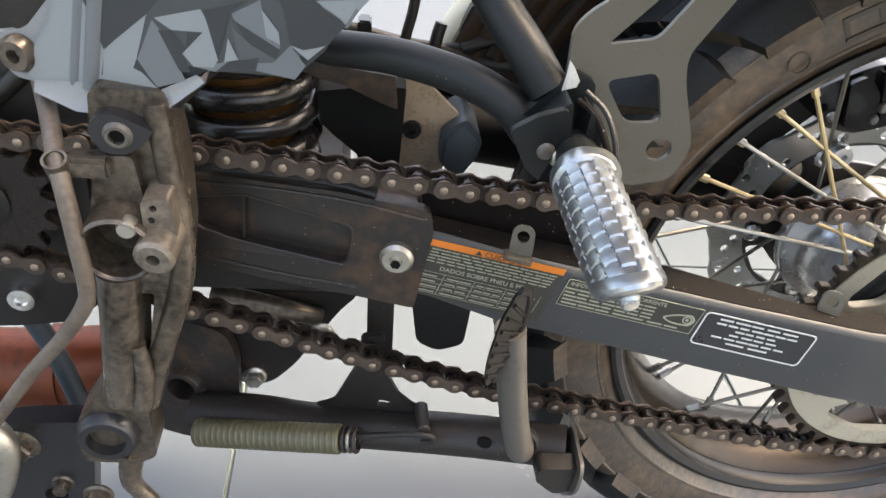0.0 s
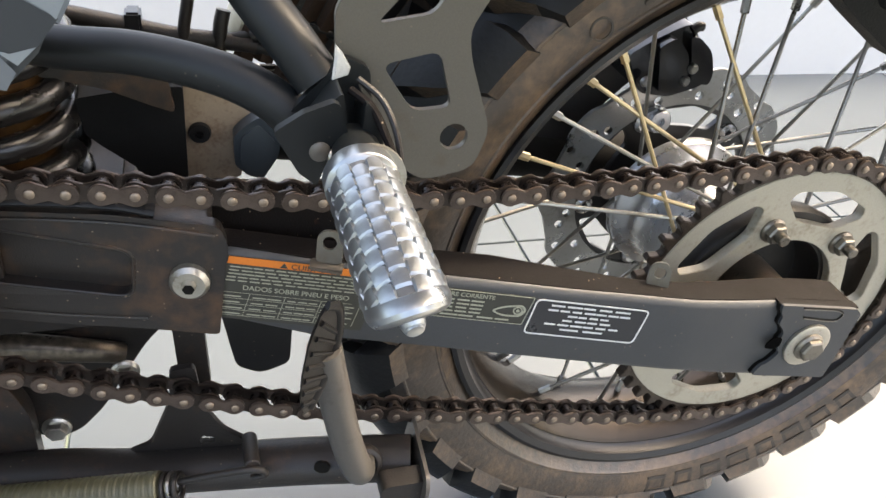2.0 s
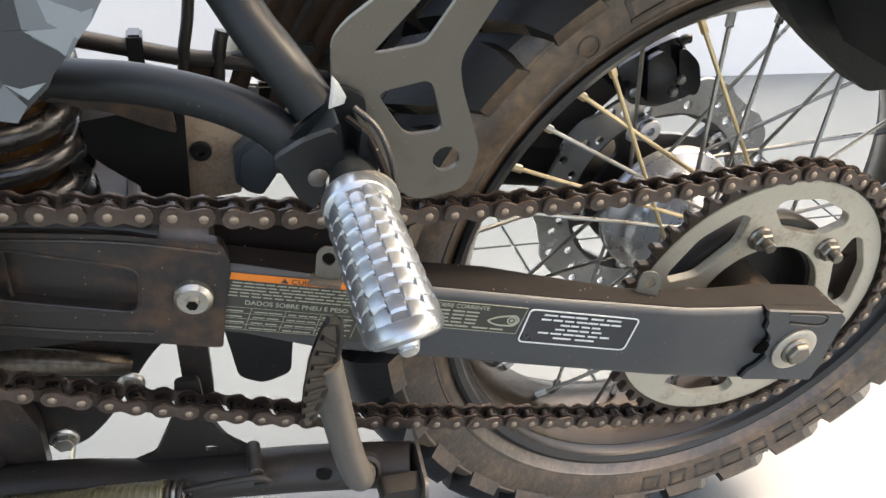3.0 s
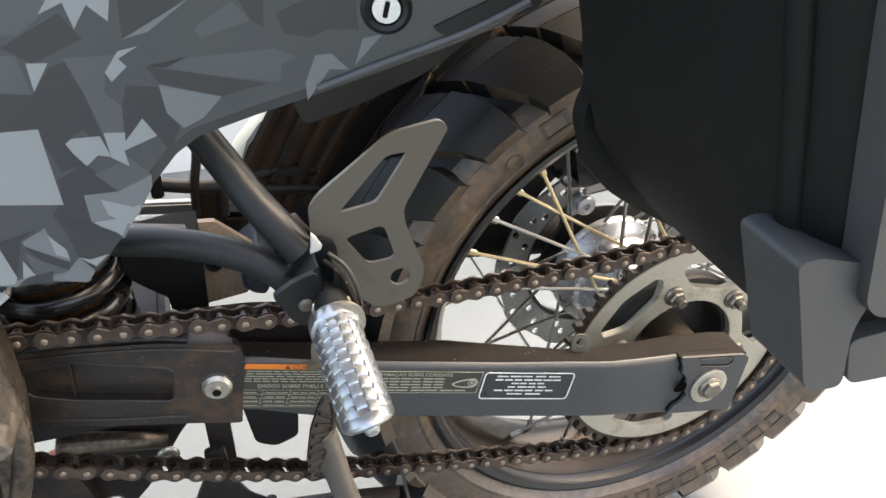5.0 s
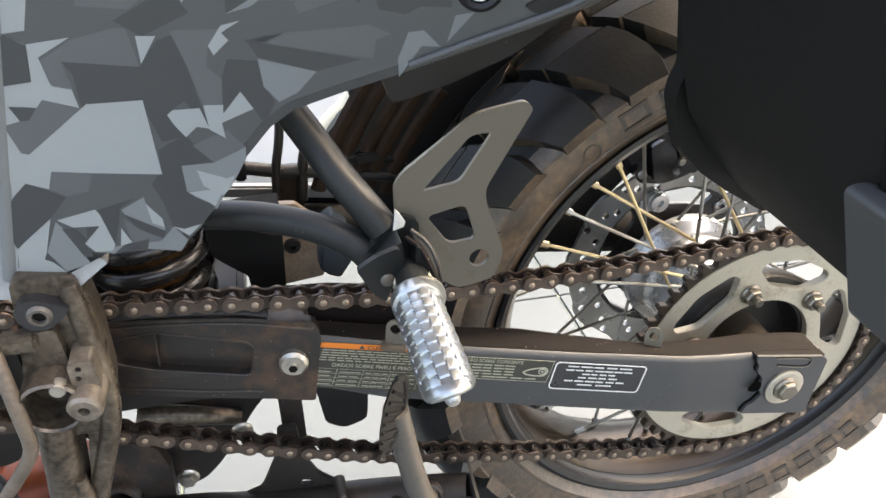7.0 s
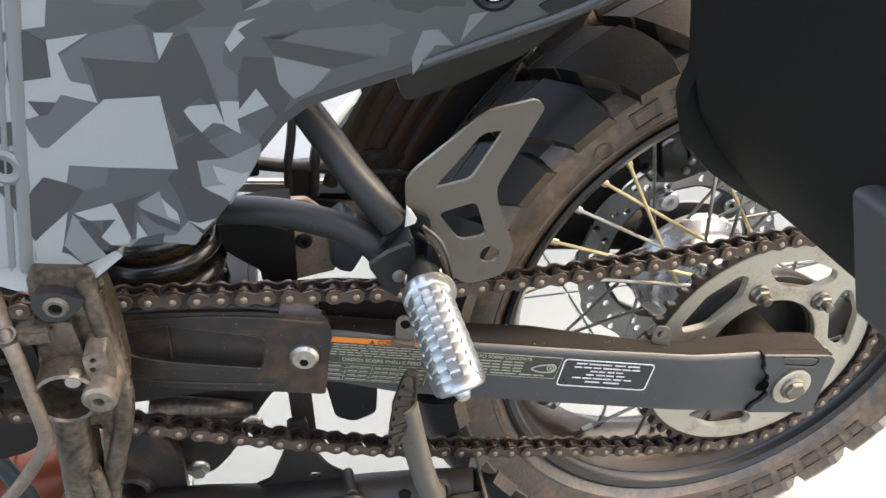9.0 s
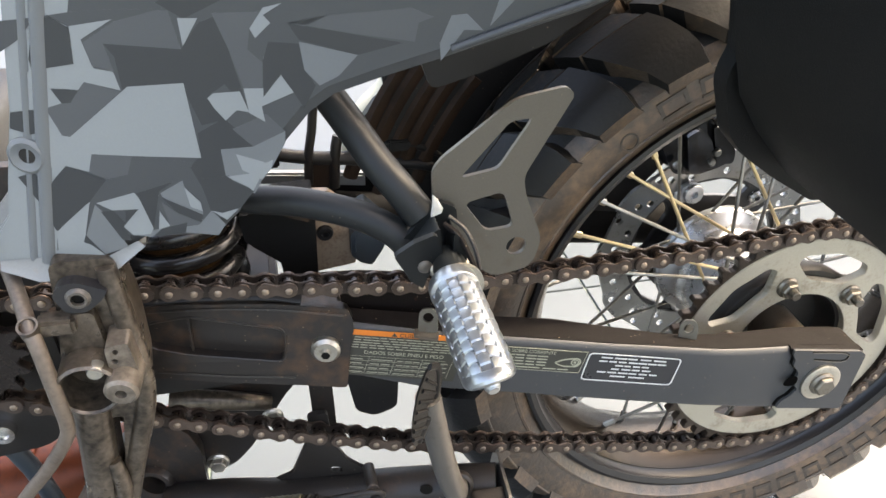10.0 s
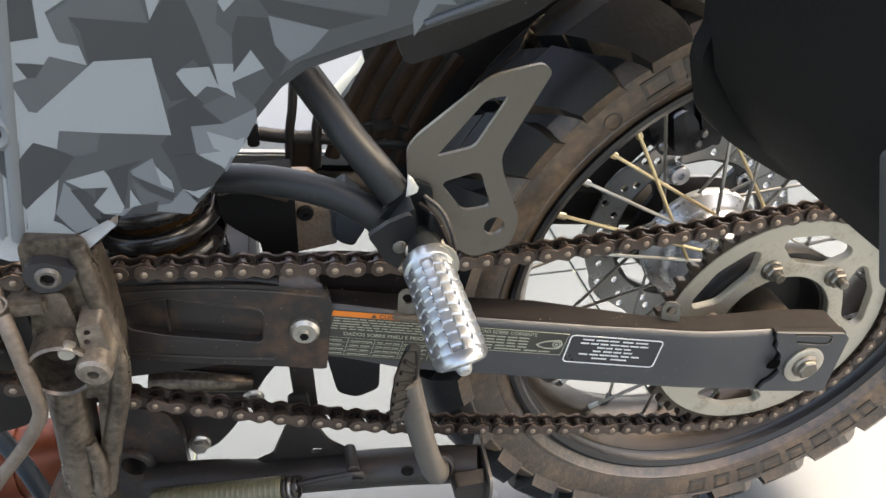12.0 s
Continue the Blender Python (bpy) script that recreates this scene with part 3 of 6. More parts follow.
holes = [circle_poly(0, AXLE.z, 0.0535, 48)]
for k in range(6):
    holes.append(polar_hole(75 + 60 * k, [(-24, 0.0880), (-20, 0.0940), (0, 0.0955), (20, 0.0940), (24, 0.0880), (15, 0.0690), (0, 0.0672), (-15, 0.0690)], AXLE.z))
R_BODY = R_SPROCKET - 0.0075
sprocket = part("rear_sprocket", plate(circle_poly(0, AXLE.z, R_BODY, 138), holes, CHAIN_Y - 0.0035, CHAIN_Y + 0.0035, bevel=0.0005), M_SPROCKET, BIKE, "dull zinc rear sprocket, oily at the teeth")
part("tooth_ring", plate(tooth_outline(TEETH, 0, AXLE.z), [circle_poly(0, AXLE.z, R_BODY, 138)], CHAIN_Y - 0.0033, CHAIN_Y + 0.0033, bevel=0.0006), M_TEETH, sprocket, "oily dark brown teeth")
for k in range(6):
    a = radians(46 + 60 * k)
    o = (0.0665 * math.cos(a), CHAIN_Y - 0.0035, AXLE.z + 0.0665 * math.sin(a))
    bm = hex_bolt(o, (0, -1, 0), 0.0078, 0.008, 0.0095)
    rod((o[0], o[1] - 0.004, o[2]), (o[0], o[1] - 0.0145, o[2]), 0.0042, 12, bm)
    part("bolt", bm, M_STUD, sprocket, "zinc flange nut on a stud")

FRONT = Vector((-0.645, 0, 0.4155))
R_FRONT = PITCH / (2 * math.sin(math.pi / 17))
front_sprocket = part("front_sprocket", plate(tooth_outline(17, FRONT.x, FRONT.z), [circle_poly(FRONT.x, FRONT.z, 0.011)], CHAIN_Y - 0.0035, CHAIN_Y + 0.0035), M_ROLLER, BIKE, "small dark oily drive sprocket")
part("shaft_nut", hex_bolt((FRONT.x, CHAIN_Y - 0.0035, FRONT.z), (0, -1, 0), 0.016, 0.012, 0.02), M_DARK, front_sprocket)

# the chain's line: over the rear sprocket, along below, round the front one, back along the top
line = []
for a in range(88, -104, -2):
    line.append((R_SPROCKET * math.cos(radians(a)), AXLE.z + R_SPROCKET * math.sin(radians(a))))
line += [(-0.075, 0.2165), (-0.109, 0.2225), (-0.178, 0.2365), (-0.258, 0.2535), (-0.33, 0.2705), (-0.38, 0.2860), (-0.444, 0.3080), (-0.50, 0.3290), (-0.56, 0.3510)]
for a in range(-66, -262, -6):
    line.append((FRONT.x + R_FRONT * math.cos(radians(a)), FRONT.z + R_FRONT * math.sin(radians(a))))
line += [(-0.60, 0.4575), (-0.53, 0.4555), (-0.47, 0.4498), (-0.42, 0.4448), (-0.375, 0.4393), (-0.33, 0.4350), (-0.29, 0.4325), (-0.25, 0.4312), (-0.20, 0.4310), (-0.15, 0.4322),
         (-0.10, 0.4340), (-0.05, 0.4378)]
curve = [Vector((x, 0, z)) for x, z in line]
curve = smooth_path([(p.x, 0, p.z) for p in curve], 4)
curve.append(Vector((curve[0].x, 0, curve[0].z)))
lengths = [0.0]
for a, b in zip(curve, curve[1:]):
    lengths.append(lengths[-1] + (b - a).length)
count = int(round(lengths[-1] / PITCH / 2)) * 2


def on_chain(s):
    s %= lengths[-1]
    i = int(np.searchsorted(lengths, s, side="right")) - 1
    i = min(i, len(curve) - 2)
    t = (s - lengths[i]) / max(1e-9, lengths[i + 1] - lengths[i])
    return curve[i].lerp(curve[i + 1], t)


def link_plate(y, waist, r, thick):
    """A figure-eight side plate from pin to pin, along x from 0 to the pitch."""
    pts = []
    for k in range(-6, 7):
        a = math.pi + k * radians(20)
        pts.append((r * math.cos(a), -r * math.sin(a)))
    pts.append((PITCH / 2, waist))
    for k in range(-6, 7):
        a = k * radians(20)
        pts.append((PITCH + r * math.cos(a), -r * math.sin(a)))
    pts.append((PITCH / 2, -waist))
    return plate(pts, (), y, y + thick, bevel=0.0004)


def join_bm(*bms):
    out = bmesh.new()
    for b in bms:
        me = bpy.data.meshes.new("join")
        b.to_mesh(me)
        b.free()
        out.from_mesh(me)
        bpy.data.meshes.remove(me)
    return out


drive_chain = thing("drive_chain", "oily brown roller chain running over both sprockets, rusty in places", "chain")
first_outer = part("outer_link", join_bm(link_plate(-0.0078, 0.0037, 0.0062, 0.0019), link_plate(0.0059, 0.0037, 0.0062, 0.0019)), M_CHAIN, drive_chain, smooth=30)
first_inner = part("inner_link", join_bm(link_plate(-0.0055, 0.0046, 0.0068, 0.0019), link_plate(0.0036, 0.0046, 0.0068, 0.0019)), M_LINK, drive_chain, smooth=30)
pin_me = part("pin", lathe([(0, -0.0092), (0.0018, -0.0092), (0.0026, -0.0086), (0.0026, 0.0086), (0.0018, 0.0092), (0, 0.0092)], (0, 0, 0), steps=12), M_PIN, first_outer).data
roller_me = part("roller", lathe([(0.0026, -0.0034), (0.0051, -0.0034), (0.0051, 0.0034), (0.0026, 0.0034)], (0, 0, 0), steps=14, closed=True), M_ROLLER, first_inner).data
outer_me, inner_me = first_outer.data, first_inner.data
for o in list(first_outer.children) + list(first_inner.children) + [first_outer, first_inner]:
    bpy.data.objects.remove(o)
# an outer link starts above the swingarm's bolt
top_run = [k for k in range(len(curve)) if lengths[k] > lengths[-1] * 0.6 and curve[k].x > -0.4698]
PHASE = lengths[top_run[0]] - (curve[top_run[0]].x + 0.4698)
PHASE %= 2 * lengths[-1] / count
for k in range(count):
    s = lengths[-1] * k / count + PHASE
    a, b = on_chain(s), on_chain(s + lengths[-1] / count)
    ang = math.degrees(math.atan2(b.z - a.z, b.x - a.x))
    name, me = (("outer_link", outer_me), ("inner_link", inner_me))[k % 2]
    lk = share(name, me, drive_chain, pose(a.x, CHAIN_Y, a.z, 0, -ang, 0))
    for sx in (0.0, PITCH):
        share("pin" if k % 2 == 0 else "roller", pin_me if k % 2 == 0 else roller_me, lk, pose(sx, 0, 0))

# ---------------------------------------------------------------- swingarm
FACE = [(-0.62, 0.1143), (-0.379, 0.0715), (-0.105, 0.0228), (-0.07, 0.0220), (0.05, 0.0235)]
TOP = [(-0.40, 0.4105), (-0.379, 0.4090), (-0.331, 0.4010), (-0.264, 0.3930), (-0.185, 0.3845), (-0.148, 0.3815), (-0.105, 0.3775), (-0.033, 0.3698), (0.012, 0.3625), (0.038, 0.3560)]
BOTTOM = [(-0.40, 0.3615), (-0.379, 0.3575), (-0.331, 0.3445), (-0.264, 0.3370), (-0.185, 0.3275), (-0.10, 0.3180), (-0.033, 0.3035), (0.012, 0.2935), (0.038, 0.2920)]


def face_y(x, z=0):
    return lerp(x, FACE)


def arm_depth(x):
    """Depth of the arm behind its outer face."""
    return lerp(x, [(-0.40, 0.022), (-0.30, 0.029), (-0.227, 0.033), (-0.175, 0.027), (-0.14, 0.022), (-0.03, 0.030)])


def arm_beam(x0, x1, n=44, inset=0.0):
    bm = bmesh.new()
    rings = []
    for i in range(n + 1):
        x = x0 + (x1 - x0) * i / n
        t, b, y = lerp(x, TOP) - inset, lerp(x, BOTTOM) + inset, face_y(x)
        depth = arm_depth(x)
        c = 0.0050
        sect = [(y + depth, b + c), (y + depth - c, b), (y + c, b), (y + c * 0.3, b + c * 0.3), (y, b + c), (y, t - c), (y + c * 0.08, t - c * 0.62), (y + c * 0.3, t - c * 0.3), (y + c * 0.62, t - c * 0.08), (y + c, t), (y + depth - c, t), (y + depth, t - c)]
        rings.append([bm.verts.new((x, yy, zz)) for yy, zz in sect])
    k = len(rings[0])
    for a, b in zip(rings, rings[1:]):
        for j in range(k):
            bm.faces.new((a[j], a[(j + 1) % k], b[(j + 1) % k], b[j]))
    bm.faces.new(rings[0])
    bm.faces.new(rings[-1][::-1])
    return bm


swingarm = part("swingarm", arm_beam(-0.40, -0.024), M_ARM, BIKE, "satin dark grey box-section swingarm")
bm = bmesh.new()
strip = []
for i in range(31):
    x = -0.392 + 0.4140 * i / 30
    strip.append([bm.verts.new((x, face_y(x) + o, lerp(x, TOP) + h)) for o, h in ((0.0030, -0.0014), (0.0036, 0.0004), (arm_depth(x) - 0.004, 0.0006), (arm_depth(x) - 0.004, -0.001))])
for a, b in zip(strip, strip[1:]):
    for j in range(4):
        bm.faces.new((a[j], a[(j + 1) % 4], b[(j + 1) % 4], b[j]))
part("top_strip", bm, M_ARM_TOP, swingarm, "rust-brown oily dirt along the arm's top")

part("inner_rib", plate(round_poly([(-0.420, 0.4330), (-0.370, 0.4300), (-0.320, 0.4210), (-0.285, 0.4080), (-0.285, 0.385), (-0.420, 0.395)], 0.004), (), 0.098, 0.110, None, 0.002), M_ARM_TOP, swingarm, "rusty inner rib under the chain")

# front casting with its recess, proud of the arm
lean_front = lambda x, z: face_y(x) - 0.0035
front_out = round_poly([(-0.64, 0.424), (-0.533, 0.4285), (-0.499, 0.4310), (-0.437, 0.4310), (-0.383, 0.4255), (-0.3795, 0.4140), (-0.3870, 0.3510), (-0.391, 0.3505), (-0.421, 0.3535), (-0.480, 0.3575),
                        (-0.537, 0.3640), (-0.64, 0.380)], 0.004)
recess = round_poly([(-0.527, 0.4140), (-0.496, 0.4205), (-0.428, 0.4085), (-0.431, 0.3770), (-0.499, 0.3850), (-0.527, 0.3920)], 0.008)
part("front_casting", plate(front_out, [recess], 0, 0.0085, lean_front, 0.0022), M_ARM_FRONT, swingarm, "dark grey cast front with a recessed panel")
part("recess_floor", plate(round_poly([(-0.63, 0.423), (-0.533, 0.4265), (-0.437, 0.429), (-0.386, 0.4235), (-0.392, 0.353), (-0.480, 0.3595), (-0.63, 0.382)], 0.004), (), 0.0085, 0.040, lean_front, 0.001), M_ARM_FRONT, swingarm)
part("recess_rim", tube([(x, face_y(x) - 0.0034, z) for x, z in recess + recess[:1]], 0.0011, 8, smooth=1), M_ARM_FRONT, swingarm)
part("casting_edge", tube([(-0.560, face_y(-0.560) - 0.0036, 0.3735), (-0.520, face_y(-0.520) - 0.0036, 0.3690), (-0.470, face_y(-0.470) - 0.0036, 0.3640), (-0.425, face_y(-0.425) - 0.0034, 0.3620)], 0.0012, 8), M_ARM_FRONT, swingarm)
part("casting_edge", tube([(-0.560, face_y(-0.560) - 0.0036, 0.4215), (-0.500, face_y(-0.500) - 0.0036, 0.4262), (-0.437, face_y(-0.437) - 0.0036, 0.4262), (-0.386, face_y(-0.386) - 0.0036, 0.4200)], 0.0012, 8), M_ARM_FRONT, swingarm)
part("recess_rib", plate([(-0.4975, 0.386), (-0.4955, 0.386), (-0.4945, 0.4200), (-0.4965, 0.4200)], (), 0.0025, 0.0068, lean_front, 0.0004), M_ARM_FRONT, swingarm)
part("pivot_bolt", lathe([(0, -0.009), (0.0035, -0.009), (0.0040, -0.0055), (0.0040, -0.0058), (0.0085, -0.0060), (0.0108, -0.0035), (0.0108, 0.002), (0, 0.002)], (-0.4005, face_y(-0.4005) - 0.004, 0.3905), (0.13, 1, 0), 36), M_ZINC, swingarm, "bright button-head bolt")
part("bolt_socket", lathe([(0, -0.0094), (0.0034, -0.0094), (0.0034, -0.008), (0, -0.008)], (-0.4005, face_y(-0.4005) - 0.004, 0.3905), (0.13, 1, 0), 6), M_HOLE, swingarm)

# rear end with the chain adjuster
adj = round_poly([(-0.0435, 0.3722), (-0.0425, 0.3665), (-0.0395, 0.3625), (-0.0400, 0.3560), (-0.0345, 0.3500), (-0.0325, 0.3460), (-0.0345, 0.3415), (-0.0320, 0.3330), (-0.0290, 0.3290), (-0.0345, 0.3215), (-0.0400, 0.3190), (-0.0440, 0.3110),
                  (0.0200, 0.2985), (0.0215, 0.3110), (0.0255, 0.3560), (0.0200, 0.3610)], 0.0024)
# a black sheet draws the shaded gap along the plate's wavy edge
part("adjuster_gap", plate([(x - 0.0012 if x < -0.02 else x, z) for x, z in adj], (), 0.0203, 0.0225, None, 0.0001), M_HOLE, swingarm)
adjuster = part("adjuster_plate", plate(adj, [], 0.0180, 0.0203, None, 0.0007), M_ARM, swingarm, "dark grey wrapped adjuster plate with a wavy edge")
# no opening is cut: a black plate gives the hole's shade
part("plate_hole", plate(round_poly([(-0.0440, 0.3400), (-0.0400, 0.3450), (-0.0325, 0.3440), (-0.0325, 0.3360), (-0.0380, 0.3345), (-0.0440, 0.3365)], 0.003), (), 0.0172, 0.0180, None, 0.0), M_VOID, swingarm, "elongated hole, its shade drawn as a black plate")
part("arm_end", box(-0.03, 0.030, 0.0230, 0.056, 0.302, 0.3555, 0.003), M_ARM, swingarm)
part("adjuster_top", plate([(-0.0432, 0.3716), (0.0229, 0.3608), (0.0229, 0.3590), (-0.0432, 0.3700)], (), 0.0195, 0.0275, None, 0.0008), M_ARM_TOP, swingarm)
slot = [(-0.0260, 0.3680), (-0.0020, 0.3640), (0.0060, 0.3615), (0.0088, 0.3580), (0.0030, 0.3540), (-0.0230, 0.3600)]
# the slot's shade, drawn as a dark line on the plate
part("adjuster_slot", tube([(x, 0.0180, z) for x, z in slot], 0.0008, 6, smooth=4), M_HOLE, swingarm)
part("slot_edge", tube([(x + 0.0006, 0.0178, z - 0.0011) for x, z in slot], 0.0005, 6, smooth=4), M_GUARD, swingarm)
NUT = Vector((-0.0105, 0.0150, 0.3350))
part("axle_washer", lathe([(0.008, 0), (0.0155, 0), (0.0172, 0.0008), (0.0172, 0.0028), (0.008, 0.0028)], NUT, steps=40, closed=True), M_ZINC, swingarm, "pale zinc axle washer")
part("axle_bolt", hex_bolt(NUT + Vector((0, 0.0002, 0)), (0, -1, 0), 0.0088, 0.0065, 0.0108), M_STUD, swingarm, "zinc hexagon axle bolt")
part("axle_spacer", lathe([(0.009, 0.050), (0.0190, 0.050), (0.0215, 0.052), (0.0215, 0.056), (0.0205, 0.058), (0.0205, 0.107), (0.009, 0.107)], (0, 0, AXLE.z), steps=40), M_SPACER, swingarm, "grey-brown axle spacer with a bright lip")
part("adjuster_screw", rod((0.020, 0.040, 0.322), (0.042, 0.040, 0.3182), 0.004, 14), M_STUD, swingarm)


def eyelet(x, y, z, turn):
    """A small folded tab with a hole, welded to the arm."""
    bm = plate(round_poly([(-0.0085, -0.010), (0.0085, -0.010), (0.0080, 0.008), (0.004, 0.0125), (-0.004, 0.0125), (-0.0080, 0.008)], 0.004), [circle_poly(0, 0.004, 0.0045, 16)], -0.001, 0.001)
    ob = part("eyelet_tab", bm, M_GUARD, swingarm, "small grey tab with a hole")
    ob.matrix_basis = pose(x, y, z - 0.001, -12, 0, turn) @ Matrix.Diagonal((0.85, 1, 0.85, 1))
    foot = part("tab_foot", box(-0.009, 0.009, -0.009, 0.001, -0.0115, -0.009, 0.0008), M_GUARD, swingarm)
    foot.matrix_basis = pose(x, y, z, 0, 6, turn)


eyelet(-0.124, 0.042, 0.3855, -20)
eyelet(-0.327, 0.056, 0.4165, -16)

# ---------------------------------------------------------------- labels on the swingarm
u = Vector((1, -0.1777, -0.112)).normalized()
nrm = Vector((0.1777, 1, 0)).normalized()
w = u.cross(nrm).normalized()
w = -w if w.z < 0 else w
LABEL = Matrix(((u.x, nrm.x, w.x, -0.379), (u.y, nrm.y, w.y, 0.0715), (u.z, nrm.z, w.z, 0.405), (0, 0, 0, 1)))


def on_label(name, bm, mat, parent, lift, label=""):
    bmesh.ops.transform(bm, matrix=Matrix.Translation(nrm * -lift) @ LABEL, verts=bm.verts[:])
    return part(name, bm, mat, parent, label)


def bars(x0, x1, z, h, pieces, parent, mat, lift, seed):
    """One line of small print that cannot be read."""
    rng = random.Random(seed)
    x = x0
    bm = bmesh.new()
    for k in range(pieces):
        wide = (x1 - x0) / pieces * rng.uniform(0.74, 0.96)
        xa = x0 + (x1 - x0) * k / pieces
        v = [bm.verts.new(p) for p in ((xa, 0, z), (xa + wide, 0, z), (xa + wide, 0, z + h), (xa, 0, z + h))]
        bm.faces.new(v)
    return on_label("print_line", bm, mat, parent, lift)


def words(body, x, z, size, mat, parent, lift, wide=1.0):
    """Printed words, lying on the label."""
    cu = bpy.data.curves.new("lettering", "FONT")
    cu.body, cu.size, cu.offset = body, size, size * 0.012
    tmp = new("lettering", cu)
    bpy.context.view_layer.update()
    me = bpy.data.meshes.new_from_object(tmp.evaluated_get(bpy.context.evaluated_depsgraph_get()))
    bpy.data.objects.remove(tmp)
    ob = new("lettering", me)
    me.materials.clear()
    me.materials.append(mat)
    ob.parent = parent
    ob.matrix_basis = Matrix.Translation(nrm * -lift) @ LABEL @ pose(x, 0, z, 90, 0, 0) @ Matrix.Diagonal((wide, 1, 1, 1))
    return ob


def frame_loop(x0, x1, z0, z1, t, r, skew=0.0):
    out = round_poly([(x0, z0), (x1, z0), (x1 + skew, z1), (x0 + skew, z1)], r)
    inn = round_poly([(x0 + t, z0 + t), (x1 - t, z0 + t), (x1 - t + skew, z1 - t), (x0 + t + skew, z1 - t)], max(0.0002, r - t))
    return plate(out, [inn], 0, 0.0002, None, 0)


warn = on_label("warning_label", plate([(-0.0085, -0.0445), (0.0785, -0.0445), (0.0850, 0.0), (0.0, 0.0)], (), 0, 0.0002, None, 0), M_LABEL, BIKE, 0.0006, "olive-black warning label with an orange header")
on_label("orange_header", plate([(-0.0009, -0.0048), (0.0843, -0.0048), (0.0850, 0.0), (0.0, 0.0)], (), 0, 0.0002, None, 0), M_ORANGE, warn, 0.0010)
words("CUIDADO", 0.0335, -0.0041, 0.0050, M_LABEL, warn, 0.0014, 1.05)
on_label("warning_triangle", plate([(0.0275, -0.0041), (0.0320, -0.0041), (0.02975, -0.0006)], (), 0, 0.0002, None, 0), M_LABEL, warn, 0.0013)
for k in range(5):
    bars(0.001 - 0.0010 * k / 2, 0.0820 - 0.0010 * k, -0.0072 - 0.0024 * k, 0.0009, 13 - k % 3, warn, M_INK, 0.0010, k)
words("DADOS SOBRE PNEU E PESO", 0.0085, -0.0222, 0.0046, M_INK, warn, 0.0012, 1.02)
for k in range(5):
    z = -0.0250 - 0.0042 * k
    bars(-0.0035 - 0.0008 * k, 0.0765 - 0.0008 * k, z, 0.00035, 1, warn, M_INK, 0.0010, 0)
    if k < 4:
        for x0, x1, n in ((-0.003, 0.0115, 1), (0.0145, 0.031, 2), (0.034, 0.052, 3), (0.054, 0.0735, 3)):
            bars(x0 - 0.0008 * k, x1 - 0.0008 * k, z - 0.0030, 0.0009, n, warn, M_INK, 0.0010, k * 7 + n)
for x in (-0.0045, 0.0128, 0.0325, 0.0530, 0.0755):
    on_label("table_rule", plate([(x - 0.0032, -0.0418), (x - 0.0029, -0.0418), (x + 0.0003, -0.0250), (x, -0.0250)], (), 0, 0.0002, None, 0), M_INK, warn, 0.0010)

chain_label = on_label("chain_label", plate([(0.0855, -0.0275), (0.1745, -0.0275), (0.1775, -0.0055), (0.0885, -0.0055)], (), 0, 0.0002, None, 0), M_LABEL, BIKE, 0.0006, "dark chain information label with a line drawing")
on_label("label_border", frame_loop(0.0858, 0.1742, -0.0272, -0.0058, 0.0004, 0.001, 0.003), M_INK, chain_label, 0.0010)
words("INFORMAÇÃO SOBRE CORRENTE", 0.0905, -0.0102, 0.0042, M_INK, chain_label, 0.0012, 0.98)
for k in range(5):
    bars(0.0885, 0.1480 if k < 4 else 0.168, -0.0135 - 0.0029 * k, 0.0012, 7, chain_label, M_INK, 0.0010, 20 + k)
loop_out = round_poly([(0.1520, -0.0185), (0.1600, -0.0140), (0.1715, -0.0120), (0.1745, -0.0160), (0.1715, -0.0215), (0.1600, -0.0220)], 0.004)
loop_in = round_poly([(0.1540, -0.0185), (0.1605, -0.0152), (0.1705, -0.0133), (0.1730, -0.0162), (0.1705, -0.0203), (0.1605, -0.0208)], 0.003)
on_label("drawing", plate(loop_out, [loop_in], 0, 0.0002, None, 0), M_INK, chain_label, 0.0010)
on_label("drawing", plate(circle_poly(0.1690, -0.0167, 0.0030), [circle_poly(0.1690, -0.0167, 0.0022)], 0, 0.0002, None, 0), M_INK, chain_label, 0.0012)
on_label("drawing", plate(circle_poly(0.1690, -0.0167, 0.0011), [], 0, 0.0002, None, 0), M_INK, chain_label, 0.0012)

maker = on_label("maker_label", plate(round_poly([(0.1765, -0.0335), (0.2495, -0.0335), (0.2515, -0.0060), (0.1785, -0.0060)], 0.003), (), 0, 0.0002, None, 0), M_LABEL_BLACK, BIKE, 0.0006, "black label with rounded white border and print")
on_label("label_border", frame_loop(0.1765, 0.2495, -0.0335, -0.0060, 0.0010, 0.004, 0.002), M_WHITE, maker, 0.0010)
for k, (x0, x1, n) in enumerate(((0.1885, 0.2400, 5), (0.1875, 0.2415, 7), (0.2010, 0.2290, 4), (0.1985, 0.2310, 4), (0.1880, 0.2380, 6), (0.1990, 0.2290, 2))):
    bars(x0, x1, -0.0105 - 0.0036 * k, 0.0014, n, maker, M_WHITE, 0.0010, 40 + k)

# ---------------------------------------------------------------- heel guard, peg and its bracket
g_out = round_poly([(-0.291, 0.6065), (-0.263, 0.6115), (-0.2575, 0.6065), (-0.2835, 0.5585), (-0.2815, 0.5470), (-0.2690, 0.5140), (-0.2745, 0.4955), (-0.298, 0.4905), (-0.322, 0.5100), (-0.3365, 0.5380), (-0.3375, 0.5670), (-0.3320, 0.5745)], 0.0065)
g_h1 = round_poly([(-0.2805, 0.5945), (-0.2990, 0.5650), (-0.3215, 0.5610), (-0.2935, 0.5935)], 0.004)
